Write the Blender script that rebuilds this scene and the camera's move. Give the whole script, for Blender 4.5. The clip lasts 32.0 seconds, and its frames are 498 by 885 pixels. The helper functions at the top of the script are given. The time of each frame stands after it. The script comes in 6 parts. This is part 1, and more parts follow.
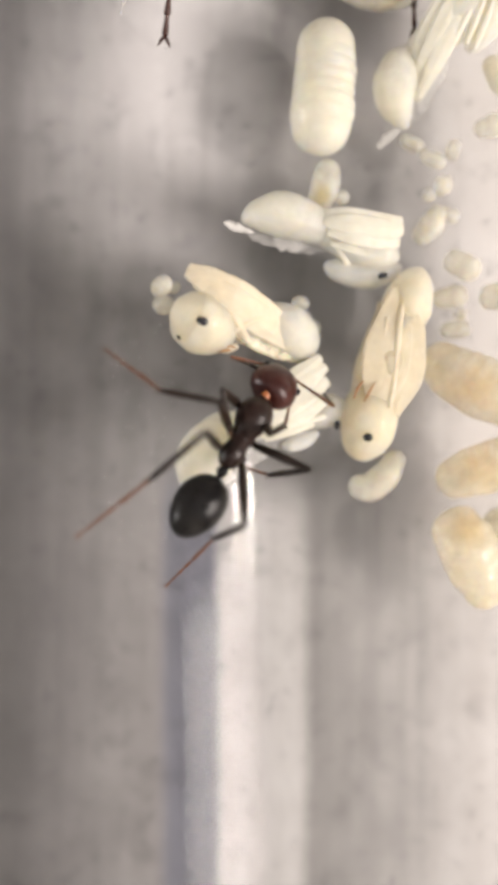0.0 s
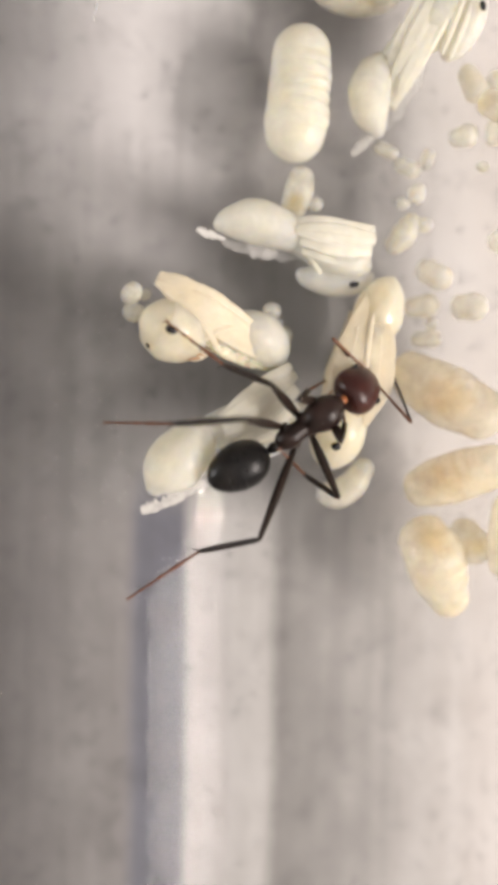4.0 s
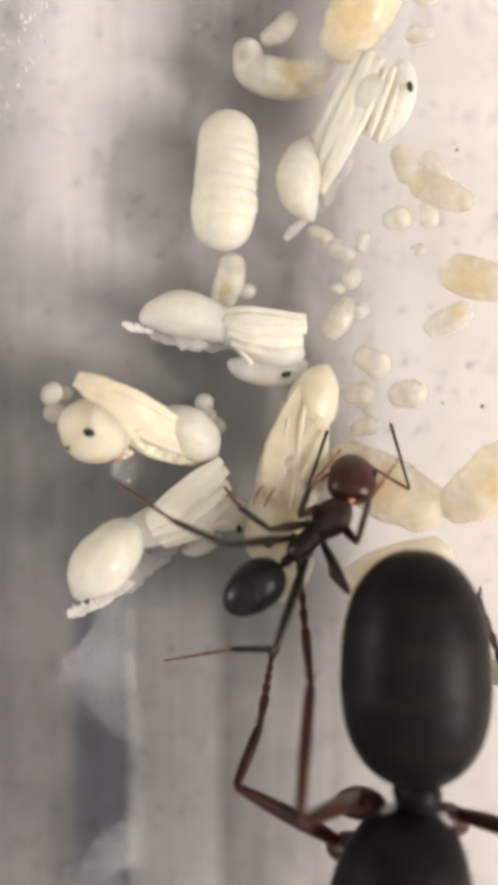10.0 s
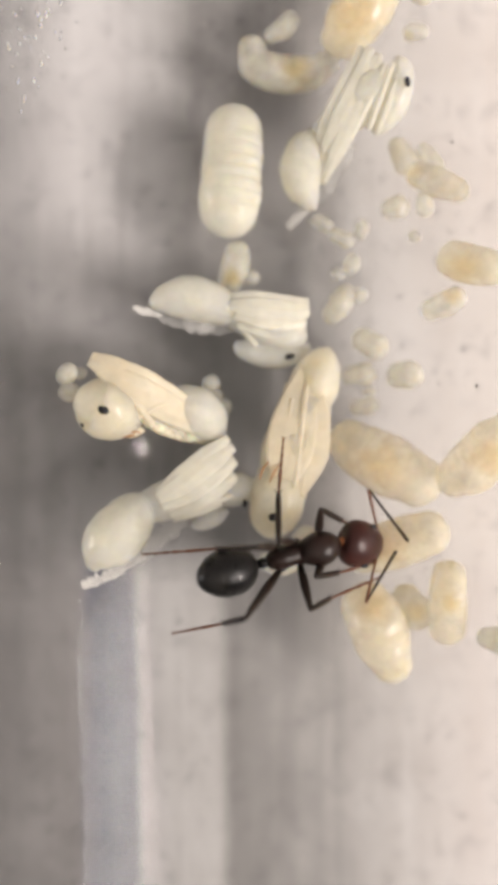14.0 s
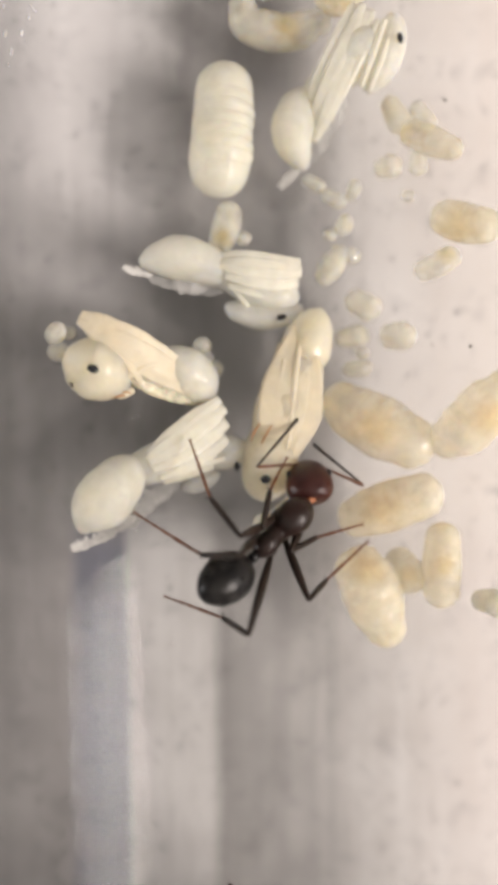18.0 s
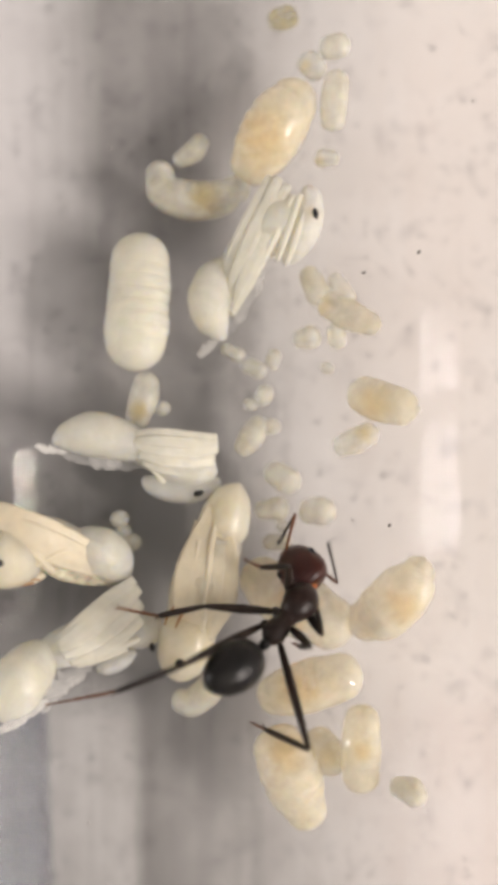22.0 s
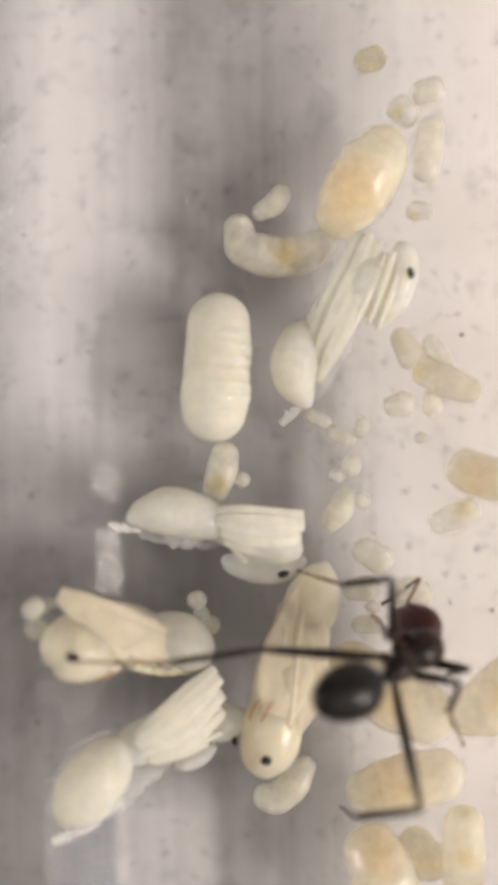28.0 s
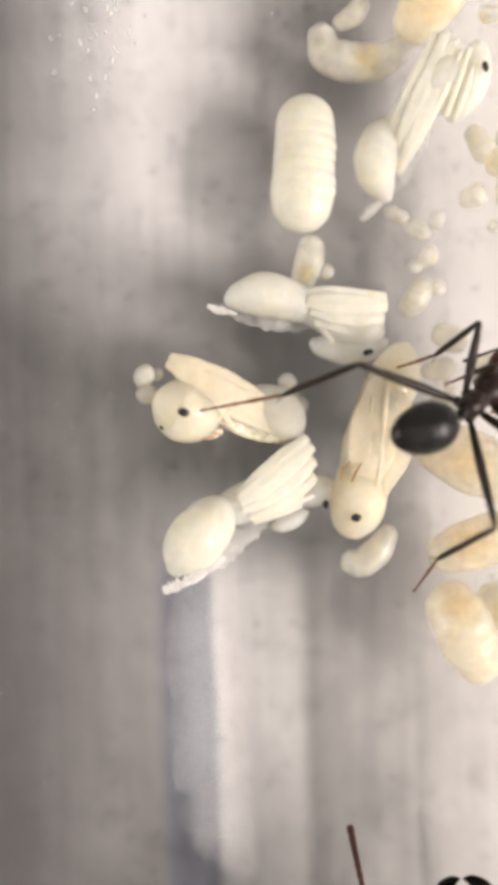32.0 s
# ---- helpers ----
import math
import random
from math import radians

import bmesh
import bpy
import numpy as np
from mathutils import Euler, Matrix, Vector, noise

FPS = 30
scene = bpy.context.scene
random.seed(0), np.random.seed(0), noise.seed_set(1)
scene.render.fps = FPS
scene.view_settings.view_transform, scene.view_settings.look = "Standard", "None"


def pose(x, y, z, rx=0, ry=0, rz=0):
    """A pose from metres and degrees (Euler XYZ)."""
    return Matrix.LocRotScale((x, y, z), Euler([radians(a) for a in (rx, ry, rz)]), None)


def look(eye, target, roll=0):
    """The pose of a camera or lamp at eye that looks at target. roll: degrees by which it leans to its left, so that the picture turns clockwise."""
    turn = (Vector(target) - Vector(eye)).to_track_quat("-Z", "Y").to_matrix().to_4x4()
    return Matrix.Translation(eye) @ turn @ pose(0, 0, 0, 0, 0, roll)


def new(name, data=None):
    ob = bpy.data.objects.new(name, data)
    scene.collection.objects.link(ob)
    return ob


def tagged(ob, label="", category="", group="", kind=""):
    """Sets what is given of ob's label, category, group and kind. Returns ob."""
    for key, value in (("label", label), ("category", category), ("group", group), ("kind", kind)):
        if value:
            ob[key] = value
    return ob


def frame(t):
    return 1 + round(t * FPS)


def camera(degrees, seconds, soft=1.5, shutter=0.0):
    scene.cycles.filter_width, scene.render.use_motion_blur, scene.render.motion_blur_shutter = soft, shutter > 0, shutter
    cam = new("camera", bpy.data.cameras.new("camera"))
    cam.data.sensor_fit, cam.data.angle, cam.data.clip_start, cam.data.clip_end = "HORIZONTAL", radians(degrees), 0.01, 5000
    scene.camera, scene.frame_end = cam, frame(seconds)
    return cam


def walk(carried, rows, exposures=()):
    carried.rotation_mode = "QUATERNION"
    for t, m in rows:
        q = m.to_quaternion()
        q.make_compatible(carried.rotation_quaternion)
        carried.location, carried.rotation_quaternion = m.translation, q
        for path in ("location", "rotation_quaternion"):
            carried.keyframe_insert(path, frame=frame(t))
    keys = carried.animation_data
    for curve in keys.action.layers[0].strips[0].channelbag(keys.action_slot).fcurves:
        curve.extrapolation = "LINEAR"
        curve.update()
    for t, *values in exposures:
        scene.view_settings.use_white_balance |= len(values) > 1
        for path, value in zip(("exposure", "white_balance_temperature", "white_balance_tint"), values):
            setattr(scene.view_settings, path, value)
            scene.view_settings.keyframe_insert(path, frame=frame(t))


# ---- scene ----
K = 0.001  # the tables below are in millimetres


def smooth_rows(rows, t):
    """Value of a table of rows (t, a, b, ...) at t, eased from row to row."""
    if t <= rows[0][0]:
        return rows[0][1:]
    for a, b in zip(rows, rows[1:]):
        if t <= b[0]:
            w = (t - a[0]) / (b[0] - a[0])
            w = w * w * (3 - 2 * w) * 0.5 + w * 0.5
            return tuple(p + (q - p) * w for p, q in zip(a[1:], b[1:]))
    return rows[-1][1:]


# ---- the camera and its walk ----
cam = camera(28.0, 32.0, soft=6.0)
PATH = [
    (0, -3.511, -3.038, 32.734, 0.308, -1.316, 0.336),
    (0.5, -3.558, -3.457, 32.485, 1.009, -1.669, 0.954),
    (1, -3.574, -3.564, 32.402, 1.156, -1.896, 1.232),
    (1.5, -3.656, -3.471, 32.492, 1.057, -2.044, 1.181),
    (2, -3.650, -3.280, 32.493, 0.717, -1.902, 0.951),
    (2.5, -3.507, -3.265, 32.479, 0.826, -1.953, 1.165),
    (4.5, -2.719, -1.776, 32.955, -1.546, -1.834, 1.231),
    (5, -2.555, -1.672, 32.951, -1.605, -1.709, 0.997),
    (5.5, -2.254, -1.540, 32.972, -1.594, -1.396, 1.203),
    (6, -1.662, -1.556, 32.421, -1.310, -1.042, 0.960),
    (6.5, -1.200, -1.544, 32.164, -1.144, -0.566, 0.650),
    (7, -0.865, -1.732, 31.904, -0.966, -0.155, 0.438),
    (7.5, -0.814, -1.649, 31.891, -0.720, 0.021, 0.388),
    (8, -0.656, -1.731, 31.943, -0.452, 0.151, 0.187),
    (8.5, -0.605, -1.752, 31.985, -0.294, 0.313, 0.061),
    (9, -0.540, -1.690, 32.136, -0.155, 0.408, -0.026),
    (9.5, -0.306, -0.517, 32.114, -0.117, 0.438, 0.053),
    (10, 0.448, 0.221, 32.048, 0.033, 0.583, 0.024),
    (10.5, 0.483, 0.166, 31.899, 0.019, 0.619, 0.046),
    (11, 0.554, 0.068, 31.852, 0.063, 0.699, 0.054),
    (11.5, 0.290, -0.305, 31.430, 0.135, 0.501, 0.062),
    (12, -0.025, -0.249, 33.144, 0.150, 0.208, 0.049),
    (12.5, -0.154, -0.271, 33.339, 0.021, 0.010, 0.066),
    (13, 0.000, 0.000, 33.385, 0.063, 0.083, -0.001),
    (13.5, 0.134, 0.073, 33.532, 0.097, 0.197, -0.024),
    (14, -0.087, -0.539, 33.418, 0.216, -0.120, -0.089),
    (14.5, 0.174, -1.135, 33.590, 0.261, -0.215, -0.210),
    (16.5, 0.187, -1.307, 33.295, -0.007, -0.384, -0.208),
    (17, -0.051, -1.493, 33.234, 0.055, -0.558, -0.232),
    (17.5, -0.007, -1.579, 33.161, 0.001, -0.578, -0.216),
    (18, -0.173, -1.605, 33.022, 0.026, -0.748, -0.229),
    (18.5, -0.252, -1.577, 32.975, 0.042, -0.786, -0.199),
    (19, -0.147, -1.535, 32.965, 0.006, -0.661, -0.208),
    (19.5, -0.144, -1.523, 32.844, -0.105, -0.595, -0.204),
    (20, -0.254, -1.524, 32.810, -0.004, -0.691, -0.230),
    (20.5, -0.190, -1.474, 32.796, 0.077, -0.610, -0.227),
    (21, 0.514, -0.896, 32.815, 0.252, -0.445, -0.259),
    (21.5, 1.759, 1.318, 33.059, 0.389, -0.163, -0.214),
    (22, 2.627, 3.520, 32.540, 0.525, -0.320, -0.393),
    (22.5, 2.584, 4.715, 31.691, 0.685, -0.563, -0.367),
    (23, 2.380, 5.008, 31.704, 0.766, -0.665, -0.423),
    (23.5, 2.468, 5.363, 31.999, 0.865, -0.563, -0.447),
    (24, 2.507, 5.593, 31.346, 1.144, -0.381, -0.465),
    (24.5, 2.554, 5.662, 31.159, 1.080, -0.245, -0.448),
    (26.5, 1.293, 5.987, 30.871, 0.773, 0.286, -0.552),
    (27, 1.038, 5.915, 30.746, 0.791, 0.403, -0.582),
    (27.5, 0.835, 5.752, 30.448, 0.915, 0.611, -0.563),
    (28, 0.675, 5.540, 30.336, 0.869, 0.711, -0.615),
    (28.5, 0.387, 5.315, 30.394, 0.816, 0.657, -0.663),
    (29, -0.075, 4.711, 30.412, 0.628, 0.527, -0.730),
    (29.5, -0.654, 3.465, 30.704, 0.283, 0.570, -0.848),
    (30, -1.053, 1.277, 30.191, -0.094, 1.202, -0.974),
    (30.5, -1.872, 0.554, 31.024, -0.045, 1.353, -1.011),
    (31, -1.726, 0.298, 32.163, -0.026, 1.455, -1.175),
    (31.5, -1.758, -0.063, 32.705, -0.223, 1.307, -1.295),
    (32, -1.754, -0.201, 32.786, -0.405, 1.273, -1.286),
]
walk(cam, [(t, pose(x * K, y * K, z * K, rx, ry, rz)) for t, x, y, z, rx, ry, rz in PATH],
     exposures=[(0.0, 0.18), (2.0, 0.18), (5.0, 0.08), (6.0, 0.09), (7.0, 0.24), (9.0, 0.24), (10.5, 0.0), (13.0, -0.08), (20.5, -0.08), (22.0, -0.24), (24.0, -0.28), (28.0, -0.3), (29.5, -0.15), (31.0, 0.25), (32.0, 0.25)])
cam.data.dof.use_dof = True
cam.data.dof.focus_distance = 29.2 * K
cam.data.dof.aperture_fstop = 45.0

# ---- world and lights ----
world = bpy.data.worlds.new("room_light")
scene.world = world
world.use_nodes = True
world.node_tree.nodes["Background"].inputs[0].default_value = (0.8, 0.76, 0.7, 1)
world.node_tree.nodes["Background"].inputs[1].default_value = 0.35


def area_lamp(name, eye, target, sx, sy, watts, colour):
    data = bpy.data.lights.new(name, "AREA")
    data.shape, data.size, data.size_y, data.energy, data.color = "RECTANGLE", sx, sy, watts, colour
    ob = new(name, data)
    ob.matrix_world = look(eye, target)
    return ob


area_lamp("desk_lamp", (0.269, -0.021, 0.226), (0, 0.003, 0), 0.050, 0.012, 0.36, (1.0, 0.90, 0.83))
area_lamp("window_light", (-1.25, -0.085, 0.30), (0, 0, 0), 0.12, 0.12, 2.4, (1.0, 0.97, 0.97))
area_lamp("window_light", (-1.25, 0.075, 0.30), (0, 0, 0), 0.17, 0.12, 3.4, (1.0, 0.97, 0.97))
# soft key added on the right to throw shadows left; no window stands there
area_lamp("right_soft_key", (1.24, -0.46, 0.82), (0, 0, 0), 0.5, 0.5, 21.0, (1.0, 0.90, 0.84))
# unseen wide panel overhead, added as fill to soften the shadows
area_lamp("overhead_fill", (0.2, -0.3, 1.4), (0, 0, 0), 1.9, 1.9, 5.6, (1.0, 0.905, 0.86))


# ---- materials ----
def material(name):
    m = bpy.data.materials.new(name)
    m.use_nodes = True
    nt = m.node_tree
    return m, nt, nt.nodes["Principled BSDF"], nt.nodes, nt.links


def coords(nt, scale):
    tc = nt.nodes.new("ShaderNodeTexCoord")
    mp = nt.nodes.new("ShaderNodeMapping")
    mp.inputs["Scale"].default_value = (scale, scale, scale)
    nt.links.new(tc.outputs["Object"], mp.inputs[0])
    return mp.outputs[0]


def noise_tex(nt, vec, scale, detail=3.0, rough=0.55):
    n = nt.nodes.new("ShaderNodeTexNoise")
    n.inputs["Scale"].default_value, n.inputs["Detail"].default_value, n.inputs["Roughness"].default_value = scale, detail, rough
    nt.links.new(vec, n.inputs["Vector"])
    return n.outputs["Fac"]


def ramp(nt, fac, stops, mode="LINEAR"):
    r = nt.nodes.new("ShaderNodeValToRGB")
    r.color_ramp.interpolation = mode
    els = r.color_ramp.elements
    while len(els) < len(stops):
        els.new(0.5)
    for e, (p, c) in zip(els, stops):
        e.position, e.color = p, (*c, 1) if len(c) == 3 else c
    nt.links.new(fac, r.inputs[0])
    return r.outputs[0]


def mixed(nt, fac, a, b, mode="MIX"):
    m = nt.nodes.new("ShaderNodeMix")
    m.data_type, m.blend_type = "RGBA", mode
    for sock, v in ((m.inputs[0], fac), (m.inputs[6], a), (m.inputs[7], b)):
        if isinstance(v, (int, float)):
            sock.default_value = v
        elif isinstance(v, tuple):
            sock.default_value = (*v, 1)
        else:
            nt.links.new(v, sock)
    return m.outputs[2]


def bump(nt, bsdf, height, strength, distance):
    b = nt.nodes.new("ShaderNodeBump")
    b.inputs["Strength"].default_value, b.inputs["Distance"].default_value = strength, distance
    nt.links.new(height, b.inputs["Height"])
    nt.links.new(b.outputs[0], bsdf.inputs["Normal"])


def brood_skin(name, a, b, sss=1.0, rough=0.36, clear=0.0, coat=0.2, gut=None, gut_at=(0, 0, 0), gut_size=0.5, size=1.1, fat=0.28):
    """Pale waxy skin: two creams in soft patches, milky grains of fat under it, fine pores, a wet gloss; gut: the darker food seen through it."""
    m, nt, bs, nodes, links = material(name)
    vec = coords(nt, 1 / K)
    col = mixed(nt, ramp(nt, noise_tex(nt, vec, 0.9, 2), [(0.35, (0, 0, 0)), (0.65, (1, 1, 1))]), a, b)
    grain = noise_tex(nt, vec, 4.5, 3, 0.65)
    col = mixed(nt, fat, col, ramp(nt, grain, [(0.3, tuple(c * 0.88 for c in b)), (0.7, tuple(min(0.97, c * 1.06) for c in a))]))
    if gut:
        tc = nodes.new("ShaderNodeTexCoord")
        sub = nodes.new("ShaderNodeVectorMath")
        sub.operation = "DISTANCE"
        sub.inputs[1].default_value = (gut_at[0] * K, gut_at[1] * K, 0)
        flatten = nodes.new("ShaderNodeVectorMath")
        flatten.operation = "MULTIPLY"
        flatten.inputs[1].default_value = (1, 1, 0)
        links.new(tc.outputs["Object"], flatten.inputs[0])
        links.new(flatten.outputs[0], sub.inputs[0])
        rel = nodes.new("ShaderNodeMath")
        rel.operation = "DIVIDE"
        rel.inputs[1].default_value = gut_size * K
        links.new(sub.outputs["Value"], rel.inputs[0])
        wob = nodes.new("ShaderNodeMath")
        wob.operation = "MULTIPLY_ADD"
        wob.inputs[1].default_value = 0.4
        links.new(noise_tex(nt, vec, 1.6, 2), wob.inputs[0])
        links.new(rel.outputs[0], wob.inputs[2])
        col = mixed(nt, ramp(nt, wob.outputs[0], [(0.25, (0.9, 0.9, 0.9)), (1.35, (0, 0, 0))], "EASE"), col, gut)
    links.new(col, bs.inputs["Base Color"])
    bs.inputs["Roughness"].default_value = rough
    bs.inputs["Subsurface Weight"].default_value = sss
    bs.inputs["Subsurface Radius"].default_value = (1.0, 0.88, 0.66)
    bs.inputs["Subsurface Scale"].default_value = size * K
    bs.inputs["IOR"].default_value = 1.38
    bs.inputs["Specular IOR Level"].default_value = 0.25
    bs.inputs["Coat Weight"].default_value = coat
    bs.inputs["Coat Roughness"].default_value = 0.05
    if clear:
        links.new(ramp(nt, noise_tex(nt, vec, 1.7, 3), [(0.35, (1 - clear * 1.12,) * 3), (0.68, (1 - clear * 0.82,) * 3)]), bs.inputs["Alpha"])
    bump(nt, bs, noise_tex(nt, vec, 5.0, 4), 0.45, 0.07 * K)
    return m


def cuticle(name, a, b, rough, spec=0.5, scale=6.0, relief=0.25):
    """Hard shell of an ant: two tones, fine relief and a dull shine."""
    m, nt, bs, nodes, links = material(name)
    vec = coords(nt, 1 / K)
    col = mixed(nt, ramp(nt, noise_tex(nt, vec, 1.2, 3), [(0.35, (0, 0, 0)), (0.7, (1, 1, 1))]), a, b)
    links.new(col, bs.inputs["Base Color"])
    n = noise_tex(nt, vec, scale, 4)
    r = ramp(nt, n, [(0.3, (rough - 0.08,) * 3), (0.7, (rough + 0.1,) * 3)])
    links.new(r, bs.inputs["Roughness"])
    bs.inputs["Specular IOR Level"].default_value = spec
    bump(nt, bs, n, relief, 0.03 * K)
    return m


def plain(name, colour, rough=0.6):
    m, nt, bs, nodes, links = material(name)
    vec = coords(nt, 1.0)
    col = mixed(nt, ramp(nt, noise_tex(nt, vec, 3.0, 3), [(0.3, (0, 0, 0)), (0.7, (1, 1, 1))]), colour, tuple(c * 0.93 for c in colour))
    links.new(col, bs.inputs["Base Color"])
    bs.inputs["Roughness"].default_value = rough
    return m


def thin_skin(name, colour, clear, rough=0.3):
    """A dry membrane: partly clear, with fine folds."""
    m, nt, bs, nodes, links = material(name)
    vec = coords(nt, 1 / K)
    n = noise_tex(nt, vec, 3.5, 4)
    links.new(mixed(nt, n, colour, tuple(min(1, c * 1.15) for c in colour)), bs.inputs["Base Color"])
    bs.inputs["Roughness"].default_value = rough
    bs.inputs["Subsurface Weight"].default_value = 0.15
    bs.inputs["Subsurface Scale"].default_value = 0.1 * K
    al = ramp(nt, n, [(0.35, (clear,) * 3), (0.7, (min(1, clear + 0.35),) * 3)])
    links.new(al, bs.inputs["Alpha"])
    bump(nt, bs, noise_tex(nt, vec, 5.0, 4), 0.5, 0.06 * K)
    return m


def clear_glass(name, tint, even=0.0):
    """Clean clear tube glass: lets light straight through, mirrors by Fresnel, or evenly."""
    m = bpy.data.materials.new(name)
    m.use_nodes = True
    nt = m.node_tree
    nt.nodes.remove(nt.nodes["Principled BSDF"])
    tr, gl, mx, fr = (nt.nodes.new("ShaderNode" + k) for k in ("BsdfTransparent", "BsdfGlossy", "MixShader", "Fresnel"))
    tr.inputs[0].default_value = (*tint, 1)
    gl.inputs["Roughness"].default_value = 0.015
    fr.inputs["IOR"].default_value = 1.47
    if even:
        mx.inputs[0].default_value = even
    else:
        nt.links.new(fr.outputs[0], mx.inputs[0])
    for a, b in ((tr.outputs[0], mx.inputs[1]), (gl.outputs[0], mx.inputs[2]),
                 (mx.outputs[0], nt.nodes["Material Output"].inputs[0])):
        nt.links.new(a, b)
    return m


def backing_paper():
    """Pale paper under the tube, with light and shade seen through the glass painted along it as long grey, white and
    blue-grey bands, and faint flecks.
    """
    m, nt, bs, nodes, links = material("paper_with_painted_light")
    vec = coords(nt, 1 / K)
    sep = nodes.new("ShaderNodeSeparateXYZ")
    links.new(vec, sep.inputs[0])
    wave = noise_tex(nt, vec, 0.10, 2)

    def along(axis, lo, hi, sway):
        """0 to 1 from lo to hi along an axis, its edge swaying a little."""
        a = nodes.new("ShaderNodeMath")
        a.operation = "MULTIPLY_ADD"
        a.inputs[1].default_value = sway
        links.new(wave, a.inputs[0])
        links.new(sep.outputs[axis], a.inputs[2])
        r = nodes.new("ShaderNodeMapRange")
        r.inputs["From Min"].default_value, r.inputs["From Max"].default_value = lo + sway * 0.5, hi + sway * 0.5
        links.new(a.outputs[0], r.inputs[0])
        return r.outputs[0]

    # bright and dark bands of light through the tube, painted into the colour
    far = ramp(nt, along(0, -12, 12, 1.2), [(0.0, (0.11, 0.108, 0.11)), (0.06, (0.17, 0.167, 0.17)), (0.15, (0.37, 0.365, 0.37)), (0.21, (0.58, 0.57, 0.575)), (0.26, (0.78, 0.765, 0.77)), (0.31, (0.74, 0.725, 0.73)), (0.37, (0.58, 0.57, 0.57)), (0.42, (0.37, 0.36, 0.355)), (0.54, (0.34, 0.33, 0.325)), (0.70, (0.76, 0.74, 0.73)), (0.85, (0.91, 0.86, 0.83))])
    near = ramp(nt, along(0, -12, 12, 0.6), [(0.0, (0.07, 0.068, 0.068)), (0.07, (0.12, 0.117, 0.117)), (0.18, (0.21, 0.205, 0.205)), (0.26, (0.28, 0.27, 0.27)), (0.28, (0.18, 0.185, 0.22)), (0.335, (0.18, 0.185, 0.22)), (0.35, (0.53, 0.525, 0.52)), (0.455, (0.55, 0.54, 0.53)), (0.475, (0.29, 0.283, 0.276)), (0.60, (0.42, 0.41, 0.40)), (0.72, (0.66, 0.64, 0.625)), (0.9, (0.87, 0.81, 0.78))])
    # darker at the height of the brood: shade painted in as well
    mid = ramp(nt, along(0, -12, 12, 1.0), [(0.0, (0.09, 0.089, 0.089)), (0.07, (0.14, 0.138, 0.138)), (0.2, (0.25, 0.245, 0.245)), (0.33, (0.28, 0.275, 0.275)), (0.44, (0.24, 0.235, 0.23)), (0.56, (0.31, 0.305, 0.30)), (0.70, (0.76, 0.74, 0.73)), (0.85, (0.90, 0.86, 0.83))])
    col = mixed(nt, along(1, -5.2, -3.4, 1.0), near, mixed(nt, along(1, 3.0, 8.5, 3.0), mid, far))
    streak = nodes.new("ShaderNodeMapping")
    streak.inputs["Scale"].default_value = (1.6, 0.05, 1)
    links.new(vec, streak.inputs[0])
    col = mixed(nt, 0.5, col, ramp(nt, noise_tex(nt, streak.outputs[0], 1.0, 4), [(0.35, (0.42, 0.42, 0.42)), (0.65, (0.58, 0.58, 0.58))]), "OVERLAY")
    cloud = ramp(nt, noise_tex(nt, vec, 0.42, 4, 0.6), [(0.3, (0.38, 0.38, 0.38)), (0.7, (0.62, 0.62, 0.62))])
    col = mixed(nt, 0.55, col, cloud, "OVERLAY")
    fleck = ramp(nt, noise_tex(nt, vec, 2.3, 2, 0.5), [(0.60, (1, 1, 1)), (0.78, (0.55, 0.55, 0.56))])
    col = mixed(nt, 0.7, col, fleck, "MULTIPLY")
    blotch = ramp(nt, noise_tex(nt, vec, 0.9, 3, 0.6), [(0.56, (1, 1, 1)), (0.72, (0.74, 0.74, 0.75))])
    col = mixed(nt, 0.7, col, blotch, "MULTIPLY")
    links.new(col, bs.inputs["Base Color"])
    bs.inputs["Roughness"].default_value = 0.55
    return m


